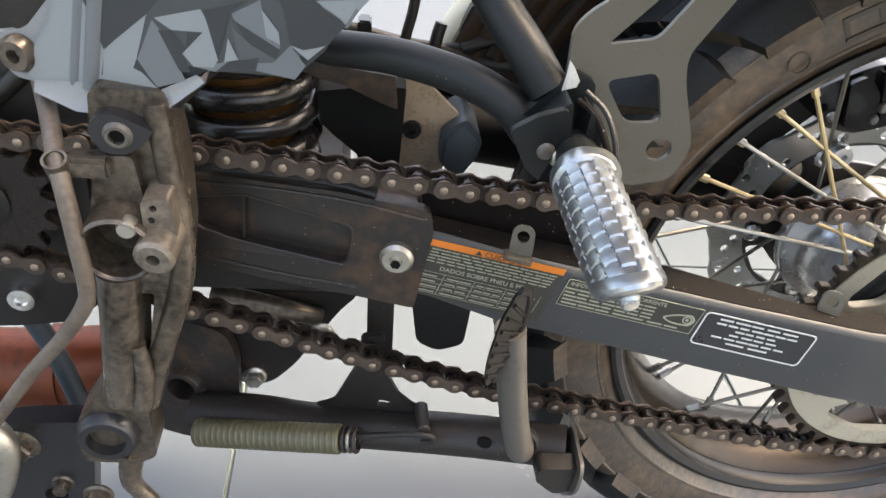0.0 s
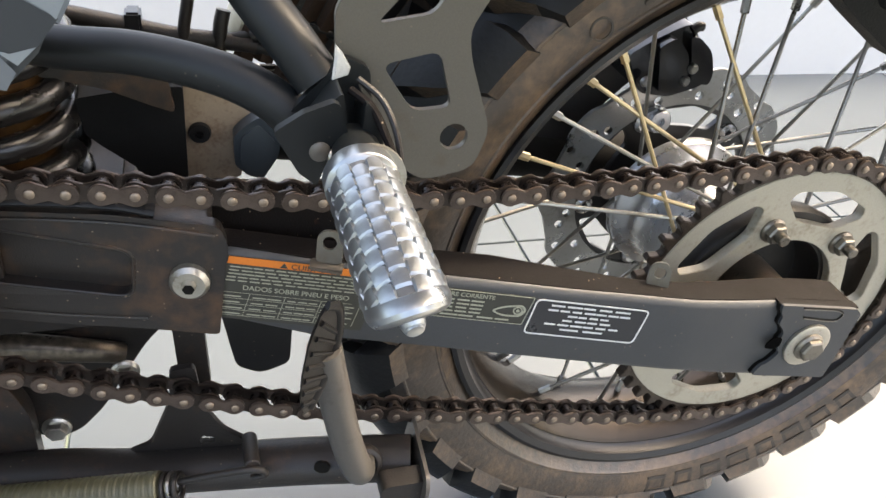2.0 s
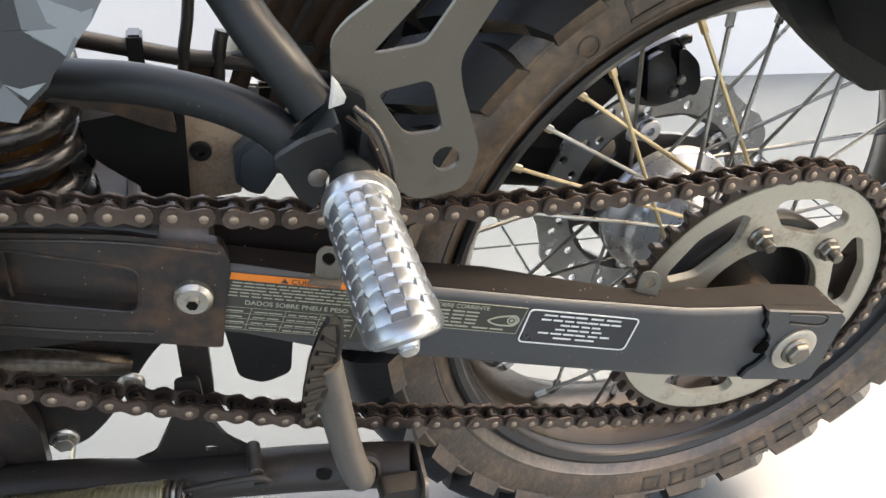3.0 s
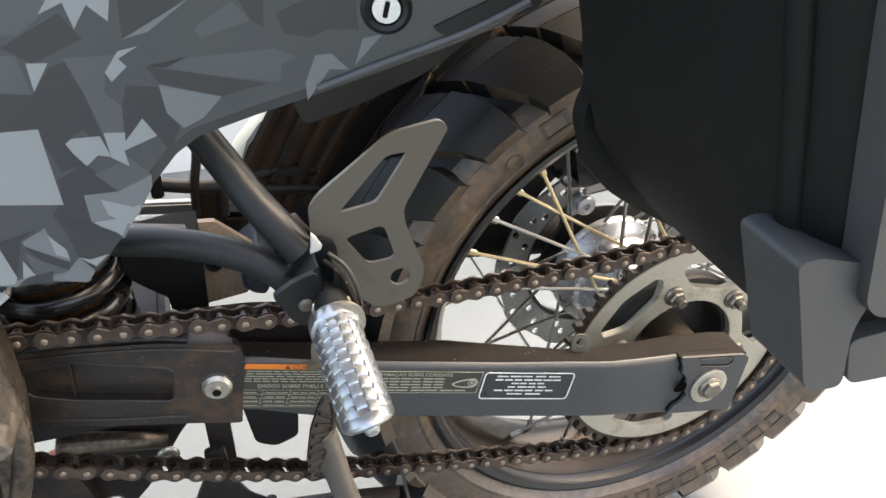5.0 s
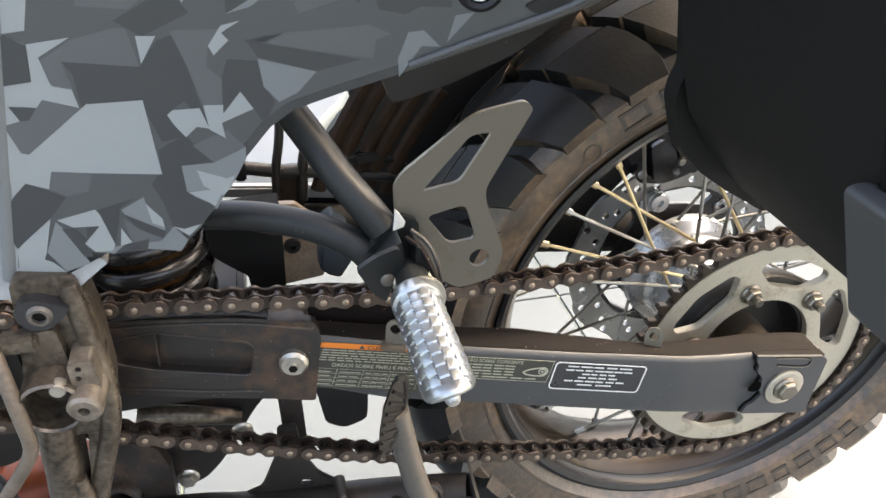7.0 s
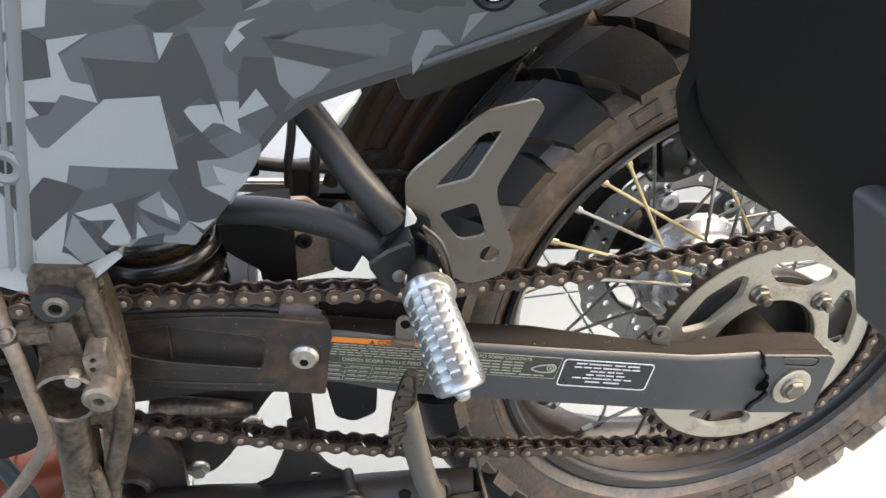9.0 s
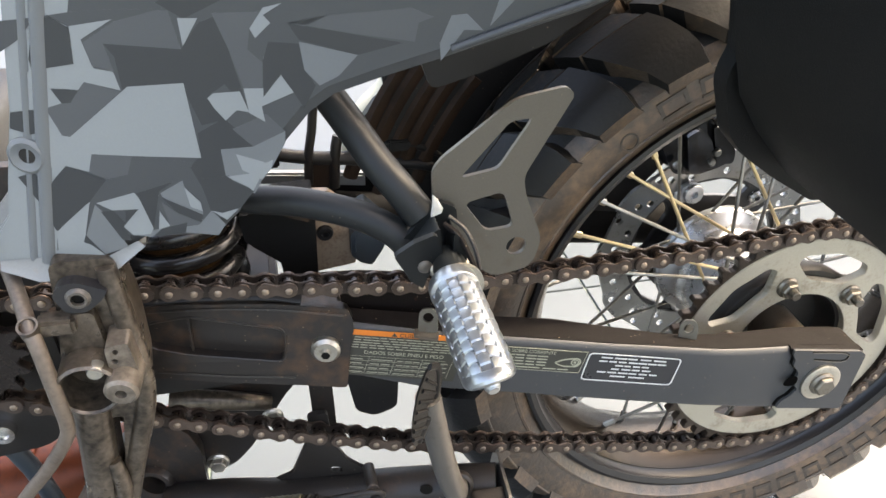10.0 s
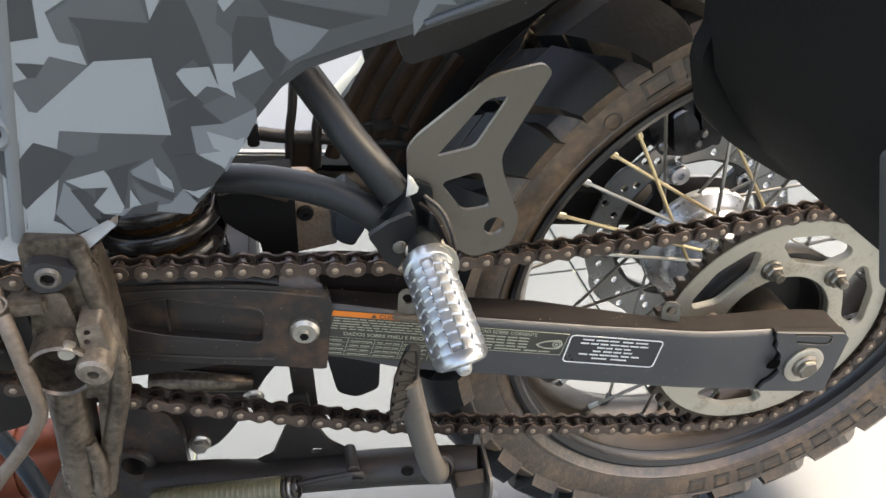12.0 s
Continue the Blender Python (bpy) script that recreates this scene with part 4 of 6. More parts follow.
g_h2 = round_poly([(-0.3185, 0.5445), (-0.2950, 0.5500), (-0.2875, 0.5255), (-0.3045, 0.5240)], 0.005)
guard = part("heel_guard", plate(g_out, [g_h1, g_h2, circle_poly(-0.285, 0.5115, 0.0062)], -0.0015, 0.0015, None, 0.0008), M_GUARD, BIKE, "satin grey steel heel guard plate with cut-out windows")

P0, P1 = Vector((-0.3350, -0.0465, 0.5215)), Vector((-0.3340, -0.1208, 0.5188))
d = (P1 - P0).normalized()
L = (P1 - P0).length
over = Vector((-0.27, 0.0, 0.96))
over = (over - d * over.dot(d)).normalized()
side = d.cross(over).normalized()


def peg_shell(stations, steps=48):
    """A round bar whose outer end is cut off at a slant: stations of (along, radius, slant)."""
    bm = bmesh.new()
    rings = []
    for s, r, slant in stations:
        ring = []
        for k in range(steps):
            a = 2 * math.pi * k / steps
            rad = math.sin(a) * over + math.cos(a) * side
            ring.append(bm.verts.new(P0 + rad * r + d * (s + slant * r * math.sin(a))))
        rings.append(ring)
    for a, b in zip(rings, rings[1:]):
        for k in range(steps):
            bm.faces.new((a[k], a[(k + 1) % steps], b[(k + 1) % steps], b[k]))
    bm.faces.new(rings[0][::-1])
    bm.faces.new(rings[-1])
    return bm


R_PEG = 0.0119
SLANT = 0.95
peg = part("passenger_footpeg", peg_shell([(-0.003, 0.0108, 0), (-0.001, 0.0128, 0), (0.0006, 0.0136, 0), (0.0068, 0.0137, 0), (0.0076, 0.0132, 0.0), (0.0084, R_PEG, 0), (0.02, R_PEG, 0), (L - 0.0068, R_PEG, SLANT),
                                           (L - 0.0066, 0.0131, SLANT), (L - 0.0030, 0.0132, SLANT), (L - 0.0008, 0.0128, SLANT), (L + 0.0014, 0.0116, SLANT), (L + 0.0026, 0.0098, SLANT), (L + 0.0031, 0.0070, SLANT)]), M_ALU, BIKE, "polished knurled aluminium folding footpeg with a slanted end", 30)
peg.data.materials.append(M_GROOVE)
for p in peg.data.polygons:
    if all((peg.data.vertices[i].co - P0).cross(d).length < R_PEG + 0.0001 for i in p.vertices) and 0.008 < (p.center - P0).dot(d) < L - 0.004:
        p.material_index = 1
part("end_nib", tube([P0 + d * (L - 0.0030) - over * 0.0040, P0 + d * (L + 0.0000) - over * 0.0062, P0 + d * (L + 0.0012) - over * 0.0066], (0.0046, 0.0026), 16), M_ALU, peg)
bm = bmesh.new()
rings = []
for k in range(6):
    u = -1 + 2 * k / 5
    row = []
    for y, lift, wide in ((0.0038, -0.0004, 0.96), (0.0028, 0.0009, 0.86), (-0.0018, 0.0016, 0.86), (-0.0033 + 0.0012 * u * u, 0.0015, 0.82), (-0.0038 + 0.0010 * u * u, -0.0004, 0.94)):
        turn = u * wide * 0.0027 / R_PEG
        row.append(bm.verts.new(((R_PEG + lift) * math.sin(turn), y, (R_PEG + lift) * math.cos(turn) - R_PEG)))
    rings.append(row)
for a, b in zip(rings, rings[1:]):
    for j in range(4):
        bm.faces.new((a[j], a[j + 1], b[j + 1], b[j]))
skirt = [[bm.verts.new((v.co.x * 1.12, v.co.y, -0.0008)) for v in row] for row in (rings[0], rings[-1])]
for row, low in ((rings[0], skirt[0]), (rings[-1], skirt[1])):
    for j in range(4):
        bm.faces.new((row[j], row[j + 1], low[j + 1], low[j]))
stud_first = part("knurl", bm, M_ALU, peg, smooth=30)
stud_me = stud_first.data
bpy.data.objects.remove(stud_first)
AROUND = 14
for k in range(AROUND):
    a = 2 * math.pi * (k + 0.5) / AROUND
    rad = math.cos(a) * side + math.sin(a) * over
    tang = d.cross(rad)
    for i in range(13):
        along = 0.0118 + 0.0080 * (i + 0.5 * (k % 2))
        if along > L - 0.0085 + SLANT * R_PEG * math.sin(a):
            continue
        c = P0 + d * along + rad * R_PEG
        m = Matrix(((tang.x, d.x, rad.x, c.x), (tang.y, d.y, rad.y, c.y), (tang.z, d.z, rad.z, c.z), (0, 0, 0, 1)))
        share("knurl", stud_me, peg, m)

br_out = round_poly([(-0.358, 0.524), (-0.346, 0.513), (-0.328, 0.512), (-0.322, 0.520), (-0.324, 0.545), (-0.334, 0.550)], 0.003)
bracket = part("footpeg_bracket", plate(br_out, [], -0.006, -0.002, None, 0.0008), M_TUBE, BIKE, "black folded steel footpeg bracket")
part("clevis_cheek", plate(round_poly([(-0.3612, 0.5300), (-0.3520, 0.5360), (-0.3410, 0.5400), (-0.3388, 0.5390), (-0.3340, 0.5220), (-0.3430, 0.5160), (-0.3470, 0.5050), (-0.3540, 0.5110), (-0.3630, 0.5280)], 0.0012), [], -0.025, -0.021, None, 0.0010), M_TUBE, bracket)
part("cheek_web", plate(round_poly([(-0.3520, 0.5230), (-0.3400, 0.5400), (-0.3370, 0.5420), (-0.3350, 0.5290), (-0.3490, 0.5180)], 0.0015), [], -0.0215, -0.006, None, 0.0010), M_TUBE, bracket)
part("clevis_cheek", plate(round_poly([(-0.3290, 0.5060), (-0.3210, 0.5100), (-0.3220, 0.5320), (-0.3290, 0.5400), (-0.3300, 0.5200)], 0.003), [], -0.024, -0.002, None, 0.0012), M_TUBE, bracket)
part("rivet", lathe([(0, -0.0012), (0.0030, -0.0009), (0.0041, 0), (0.0041, 0.002), (0, 0.002)], (-0.3460, -0.0255, 0.5200), (0, 1, 0), 24), M_LEVER, bracket, "dull steel rivet head")
part("hinge_pin", rod((-0.343, -0.024, 0.5170), (-0.318, -0.024, 0.5170), 0.004, 14), M_ZINC, bracket)
part("hinge_lug", tube([(-0.332, -0.018, 0.518), (-0.3322, -0.030, 0.519), (-0.3322, -0.046, 0.519)], (0.0098, 0.0100), 18), M_TUBE, bracket, "black peg hinge lug")
part("return_spring", tube([(-0.333, -0.014, 0.5400), (-0.326, -0.022, 0.5360), (-0.3215, -0.030, 0.5270), (-0.3190, -0.037, 0.5190), (-0.3190, -0.041, 0.5110)], 0.0017, 8), M_ARM_TOP, bracket, "brown rusty return spring")
part("spring_leg", tube([(-0.330, -0.013, 0.5440), (-0.322, -0.020, 0.5385), (-0.3180, -0.028, 0.5300), (-0.3165, -0.034, 0.5200)], 0.0013, 8), M_BLACK_DIRTY, bracket)
part("peg_washer", lathe([(0.004, -0.0015), (0.0142, -0.0015), (0.0142, 0.0010), (0.004, 0.0010)], (-0.3312, -0.0440, 0.5185), (0, 1, 0), 36, closed=True), M_ZINC, bracket)
part("weld_bead", plate([(-0.3380, 0.5550), (-0.3350, 0.5515), (-0.3320, 0.5460), (-0.3330, 0.5430), (-0.3390, 0.5410), (-0.3382, 0.5490)], (), -0.0080, -0.0060, None, 0.0007), M_BARE, bracket, "bright bare chipped weld")

# ---------------------------------------------------------------- subframe tubes
subframe = part("subframe", tube([(-0.3945, 0.0620, 0.6012), (-0.3849, 0.0500, 0.5895), (-0.3749, 0.0360, 0.5770), (-0.3648, 0.0220, 0.5636), (-0.3537, 0.0100, 0.5514), (-0.3427, 0.0020, 0.5369)], 0.0098, 20), M_TUBE, BIKE, "black painted tubular subframe, scuffed")
part("lower_tube", tube([(-0.4729, 0.0680, 0.5294), (-0.4419, 0.0520, 0.5310), (-0.4150, 0.0380, 0.5343), (-0.3924, 0.0250, 0.5346), (-0.3738, 0.0130, 0.5328), (-0.3586, 0.0040, 0.5267), (-0.3488, -0.0010, 0.5167)], 0.0090, 20), M_TUBE, subframe)

# ---------------------------------------------------------------- side panel with camouflage film

def panel_y(x, z=0):
    return 0.0224 - 0.25 * (x + 0.463)


p_out = [(-0.5600, 0.5060), (-0.5226, 0.5075), (-0.5002, 0.5219), (-0.4585, 0.5258), (-0.4442, 0.5411), (-0.4381, 0.5532), (-0.4253, 0.5725), (-0.4007, 0.6030), (-0.3880, 0.6130), (-0.3629, 0.6230), (-0.334, 0.6335), (-0.298, 0.6475),
         (-0.2669, 0.6598), (-0.2402, 0.6712), (-0.2250, 0.6900), (-0.2200, 0.7300), (-0.2200, 0.90), (-0.520, 0.90), (-0.505, 0.70), (-0.535, 0.60)]


def shrink(pts, by):
    """The outline drawn in by a distance."""
    c = []
    k = len(pts)
    area = sum(pts[i][0] * pts[(i + 1) % k][1] - pts[(i + 1) % k][0] * pts[i][1] for i in range(k))
    s = 1 if area > 0 else -1
    for i in range(k):
        p, a, b = Vector(pts[i]), Vector(pts[i - 1]), Vector(pts[(i + 1) % k])
        n1 = Vector((-(p - a).y, (p - a).x)).normalized() * s
        n2 = Vector((-(b - p).y, (b - p).x)).normalized() * s
        n = (n1 + n2)
        n = n / max(0.5, n.length_squared / 2)
        c.append(tuple(p + n * by))
    return c


def chamfered(pts, by, depth, lean, thick):
    """A shell with a flat face and a sloping rim."""
    bm = bmesh.new()
    inner = shrink(pts, by)
    f = [bm.verts.new((x, lean(x, z), z)) for x, z in inner]
    r = [bm.verts.new((x, lean(x, z) + depth, z)) for x, z in pts]
    b = [bm.verts.new((x, lean(x, z) + depth + thick, z)) for x, z in pts]
    k = len(pts)
    eds = [bm.edges.new((f[i], f[(i + 1) % k])) for i in range(k)]
    bmesh.ops.triangle_fill(bm, use_beauty=True, edges=eds)
    for i in range(k):
        j = (i + 1) % k
        bm.faces.new((f[i], f[j], r[j], r[i]))
        bm.faces.new((r[i], r[j], b[j], b[i]))
    return bm


panel = part("side_panel", chamfered(p_out, 0.006, 0.003, panel_y, 0.003), M_GREYS[0], BIKE, "grey side panel wrapped in angular camouflage film", 20)


def patch(shade, pts, lift=0.0004):
    """One angular patch of the film."""
    return part("camouflage_patch", plate(pts, (), 0, 0.00004, lambda x, z: panel_y(x) - lift, 0), M_GREYS[shade], panel)


patch(1, [(-0.4995, 0.6376), (-0.4617, 0.6357), (-0.4513, 0.6494), (-0.4436, 0.6524), (-0.4384, 0.6363), (-0.4320, 0.6028), (-0.4427, 0.6178), (-0.4512, 0.6117), (-0.4453, 0.5981), (-0.4575, 0.5945), (-0.4647, 0.6172), (-0.4901, 0.6142), (-0.4948, 0.6126), (-0.4953, 0.6309)], 0.00008)
patch(1, [(-0.4084, 0.6504), (-0.3532, 0.6418), (-0.3755, 0.6350), (-0.4036, 0.6420)], 0.00008)
patch(1, [(-0.4223, 0.6308), (-0.4185, 0.6407), (-0.4038, 0.6401), (-0.4020, 0.6274), (-0.3970, 0.6184), (-0.4037, 0.6057), (-0.4084, 0.6144), (-0.4139, 0.6240), (-0.4239, 0.6114)], 0.00008)
patch(1, [(-0.4451, 0.5992), (-0.4323, 0.5830), (-0.4496, 0.5807), (-0.4489, 0.5629), (-0.4405, 0.5561), (-0.4465, 0.5412), (-0.4593, 0.5395), (-0.4629, 0.5577), (-0.4673, 0.5694), (-0.4607, 0.5772), (-0.4602, 0.5900)], 0.00008)
patch(1, [(-0.4703, 0.6588), (-0.4417, 0.6754), (-0.4338, 0.6633), (-0.4581, 0.6511)], 0.00008)
patch(1, [(-0.4151, 0.6861), (-0.3827, 0.6860), (-0.4003, 0.6707), (-0.4163, 0.6636)], 0.00008)
patch(1, [(-0.3655, 0.6860), (-0.3516, 0.6860), (-0.3529, 0.6695), (-0.3580, 0.6724)], 0.00008)
patch(1, [(-0.3471, 0.6760), (-0.3362, 0.6815), (-0.3289, 0.6860), (-0.3114, 0.6860), (-0.3099, 0.6684), (-0.3244, 0.6685), (-0.3318, 0.6647), (-0.3442, 0.6667)], 0.00008)
patch(2, [(-0.5093, 0.6380), (-0.4921, 0.6489), (-0.4704, 0.6551), (-0.4649, 0.6550), (-0.4617, 0.6357), (-0.4995, 0.6376), (-0.4970, 0.6228), (-0.5070, 0.6246)], 0.00014)
patch(2, [(-0.4442, 0.6542), (-0.4178, 0.6558), (-0.4269, 0.6471), (-0.4291, 0.6365), (-0.4224, 0.6298), (-0.4238, 0.6162), (-0.4334, 0.6158), (-0.4384, 0.6363)], 0.00014)
patch(2, [(-0.4003, 0.6488), (-0.3891, 0.6546), (-0.3566, 0.6582), (-0.3495, 0.6593), (-0.3387, 0.6550), (-0.3459, 0.6520), (-0.3477, 0.6425), (-0.3750, 0.6456), (-0.4084, 0.6504)], 0.00014)
patch(2, [(-0.4420, 0.5928), (-0.4234, 0.6020), (-0.4146, 0.5925), (-0.4323, 0.5830)], 0.00014)
patch(2, [(-0.4729, 0.6727), (-0.4688, 0.6861), (-0.4437, 0.6861), (-0.4417, 0.6799), (-0.4621, 0.6644), (-0.4866, 0.6655), (-0.4847, 0.6728)], 0.00014)
patch(2, [(-0.3840, 0.6687), (-0.3659, 0.6815), (-0.3589, 0.6724), (-0.3819, 0.6640)], 0.00014)
patch(3, [(-0.4037, 0.6411), (-0.3755, 0.6350), (-0.3854, 0.6238), (-0.3951, 0.6184), (-0.4021, 0.6264)], 0.00020)
patch(3, [(-0.4496, 0.5807), (-0.4323, 0.5830), (-0.4146, 0.5925), (-0.4152, 0.5858), (-0.4236, 0.5708), (-0.4295, 0.5631), (-0.4345, 0.5543), (-0.4405, 0.5561), (-0.4489, 0.5629)], 0.00020)
patch(3, [(-0.4163, 0.6632), (-0.3830, 0.6834), (-0.4044, 0.6669)], 0.00020)
patch(3, [(-0.3304, 0.6560), (-0.3230, 0.6570), (-0.3150, 0.6490), (-0.3242, 0.6491), (-0.3352, 0.6329), (-0.3357, 0.6421)], 0.00020)
patch(3, [(-0.3122, 0.6510), (-0.2991, 0.6665), (-0.3082, 0.6646)], 0.00020)
patch(4, [(-0.4610, 0.6514), (-0.4513, 0.6516), (-0.4605, 0.6373)], 0.00026)
patch(4, [(-0.4194, 0.6576), (-0.4102, 0.6600), (-0.4198, 0.6539), (-0.4166, 0.6502), (-0.4247, 0.6424), (-0.4269, 0.6471)], 0.00026)
patch(4, [(-0.4524, 0.6100), (-0.4491, 0.6128), (-0.4355, 0.6142), (-0.4320, 0.6028), (-0.4383, 0.6037), (-0.4447, 0.5977), (-0.4497, 0.6044)], 0.00026)
patch(4, [(-0.4334, 0.6158), (-0.4234, 0.6162), (-0.4239, 0.6114), (-0.4140, 0.6236), (-0.4084, 0.6144), (-0.4253, 0.6062), (-0.4244, 0.5976), (-0.4321, 0.6023)], 0.00026)
patch(4, [(-0.4419, 0.5782), (-0.4283, 0.5741), (-0.4270, 0.5734), (-0.4225, 0.5754), (-0.4243, 0.5696), (-0.4295, 0.5631), (-0.4396, 0.5686)], 0.00026)
patch(4, [(-0.4504, 0.6745), (-0.4391, 0.6799), (-0.4363, 0.6680), (-0.4291, 0.6790), (-0.4210, 0.6716), (-0.4176, 0.6861), (-0.4421, 0.6861)], 0.00026)
patch(1, [(-0.5313, 0.6481), (-0.5230, 0.6507), (-0.5149, 0.6455), (-0.5164, 0.6267), (-0.5381, 0.6227), (-0.5383, 0.6287)], 0.00038)
patch(0, [(-0.5492, 0.6476), (-0.5309, 0.6499), (-0.5076, 0.6540), (-0.4677, 0.6559), (-0.4921, 0.6503), (-0.5145, 0.6458), (-0.5230, 0.6507), (-0.5319, 0.6480), (-0.5396, 0.6393), (-0.5542, 0.6302)], 0.00010)
patch(4, [(-0.5381, 0.6227), (-0.5164, 0.6267), (-0.5142, 0.6461), (-0.4927, 0.6500), (-0.5100, 0.6395), (-0.5075, 0.6260), (-0.4976, 0.6238), (-0.4958, 0.6130), (-0.5135, 0.6171), (-0.5173, 0.6126), (-0.5313, 0.6133), (-0.5276, 0.6047), (-0.5367, 0.6020), (-0.5317, 0.5865), (-0.5276, 0.5859), (-0.4921, 0.6151), (-0.4633, 0.6179), (-0.4606, 0.5753), (-0.4975, 0.5753), (-0.5187, 0.5758), (-0.5225, 0.5649), (-0.5342, 0.5682), (-0.5420, 0.5604), (-0.5422, 0.5702), (-0.5433, 0.5876), (-0.5397, 0.6016), (-0.5557, 0.5991), (-0.5506, 0.6174)], 0.00014)
patch(1, [(-0.5314, 0.6130), (-0.5173, 0.6126), (-0.5229, 0.6055), (-0.5275, 0.6050)], 0.00038)
patch(2, [(-0.5135, 0.6171), (-0.4960, 0.6123), (-0.5280, 0.5859), (-0.5317, 0.5865), (-0.5367, 0.6020), (-0.5223, 0.6069)], 0.00032)
patch(2, [(-0.5187, 0.5758), (-0.4975, 0.5753), (-0.5017, 0.5640), (-0.5142, 0.5606), (-0.5225, 0.5649)], 0.00032)
patch(1, [(-0.5342, 0.5682), (-0.5143, 0.5603), (-0.5260, 0.5463), (-0.5493, 0.5258), (-0.5550, 0.5437), (-0.5420, 0.5604)], 0.00038)
patch(0, [(-0.5143, 0.5603), (-0.5017, 0.5640), (-0.4975, 0.5753), (-0.4669, 0.5726), (-0.4780, 0.5606), (-0.4993, 0.5526), (-0.5162, 0.5482), (-0.5260, 0.5463)], 0.00010)
patch(4, [(-0.5257, 0.5478), (-0.5348, 0.5199), (-0.5251, 0.5101), (-0.5537, 0.5024), (-0.5492, 0.5253)], 0.00026)
patch(3, [(-0.5239, 0.5440), (-0.5333, 0.5233), (-0.5250, 0.5104), (-0.5104, 0.5166), (-0.5207, 0.5401)], 0.00032)
patch(1, [(-0.5335, 0.5237), (-0.5358, 0.5186), (-0.5290, 0.5159)], 0.00038)
patch(1, [(-0.5215, 0.5396), (-0.5145, 0.5406), (-0.5091, 0.5324), (-0.5108, 0.5299), (-0.5077, 0.5212), (-0.5130, 0.5210)], 0.00038)
patch(1, [(-0.5076, 0.5409), (-0.5003, 0.5419), (-0.5091, 0.5324)], 0.00038)
patch(4, [(-0.5229, 0.5451), (-0.5006, 0.5526), (-0.4976, 0.5472), (-0.4939, 0.5297), (-0.4963, 0.5255), (-0.5061, 0.5243), (-0.5108, 0.5299), (-0.5003, 0.5419), (-0.5151, 0.5406)], 0.00026)
patch(1, [(-0.4993, 0.5523), (-0.4780, 0.5602), (-0.4868, 0.5538), (-0.4939, 0.5294)], 0.00038)
patch(1, [(-0.5557, 0.5991), (-0.5397, 0.6016), (-0.5428, 0.5879), (-0.5483, 0.5867), (-0.5583, 0.5900)], 0.00038)
patch(1, [(-0.5619, 0.5606), (-0.5524, 0.5639), (-0.5476, 0.5541), (-0.5546, 0.5453)], 0.00038)
patch(3, [(-0.4863, 0.5527), (-0.4729, 0.5611), (-0.4721, 0.5550), (-0.4709, 0.5445), (-0.4646, 0.5412), (-0.4658, 0.5354), (-0.4854, 0.5502)], 0.00018)
patch(1, [(-0.4859, 0.5501), (-0.4646, 0.5395), (-0.4663, 0.5348), (-0.4785, 0.5400)], 0.00038)
patch(4, [(-0.4725, 0.5570), (-0.4650, 0.5476), (-0.4646, 0.5417), (-0.4709, 0.5445)], 0.00044)
patch(2, [(-0.4866, 0.5473), (-0.4785, 0.5400), (-0.4663, 0.5342), (-0.4691, 0.5324), (-0.4843, 0.5314)], 0.00032)
patch(4, [(-0.4886, 0.5410), (-0.4843, 0.5314), (-0.4911, 0.5291)], 0.00044)
patch(1, [(-0.4744, 0.5342), (-0.4763, 0.5274), (-0.4957, 0.5235), (-0.4893, 0.5294)], 0.00038)
patch(1, [(-0.4631, 0.5626), (-0.4468, 0.5651), (-0.4458, 0.5622), (-0.4345, 0.5563), (-0.4435, 0.5447), (-0.4540, 0.5413), (-0.4603, 0.5430)], 0.00038)
patch(4, [(-0.4598, 0.5425), (-0.4540, 0.5411), (-0.4441, 0.5446), (-0.4519, 0.5367)], 0.00044)
patch(4, [(-0.4484, 0.5644), (-0.4376, 0.5584), (-0.4353, 0.5558), (-0.4293, 0.5669), (-0.4303, 0.5677)], 0.00044)
patch(3, [(-0.5045, 0.5243), (-0.4957, 0.5234), (-0.4763, 0.5273), (-0.4579, 0.5260), (-0.4530, 0.5337), (-0.4598, 0.5423), (-0.4663, 0.5346), (-0.4691, 0.5324), (-0.4911, 0.5291)], 0.00018)

# the panel's moulded front edge, lock and rear grip
part("moulded_edge", plate([(-0.480, 0.76), (-0.513, 0.76), (-0.5449, 0.655), (-0.5560, 0.6000), (-0.5690, 0.5560), (-0.5745, 0.5350), (-0.5840, 0.5230), (-0.592, 0.5040), (-0.5781, 0.4990), (-0.5600, 0.5020), (-0.5300, 0.5060)], (), 0.0002, 0.0052, lambda x, z: panel_y(x), 0.001), M_GREYS[4], panel, "silver-grey moulded front edge")
for a, b, r in (((-0.5270, 0.6560), (-0.5590, 0.5030), 0.0046), ((-0.5345, 0.6560), (-0.5680, 0.5010), 0.0030)):
    ridge = [Vector(a).lerp(Vector(b), t) for t in (-0.6, -0.2, 0.25, 0.5, 0.75, 1.0)]
    part("moulded_ridge", tube([(p.x, panel_y(p.x) + 0.0016, p.y) for p in ridge], r, 14, flat=0.75), M_GREYS[3], panel, "rounded upright ridge of the panel")
lip_top = [(-0.5880, 0.0535, 0.5035), (-0.5668, 0.0480, 0.5065), (-0.5560, 0.0455, 0.5070), (-0.5390, 0.0412, 0.5080), (-0.5240, 0.0375, 0.5090), (-0.5050, 0.0325, 0.5205)]
lip_low = [(-0.5880, 0.0500, 0.4985), (-0.5668, 0.0430, 0.4925), (-0.5560, 0.0405, 0.4930), (-0.5390, 0.0362, 0.4955), (-0.5226, 0.0340, 0.4990), (-0.5010, 0.0305, 0.5175)]
bm = bmesh.new()
lip_rows = []
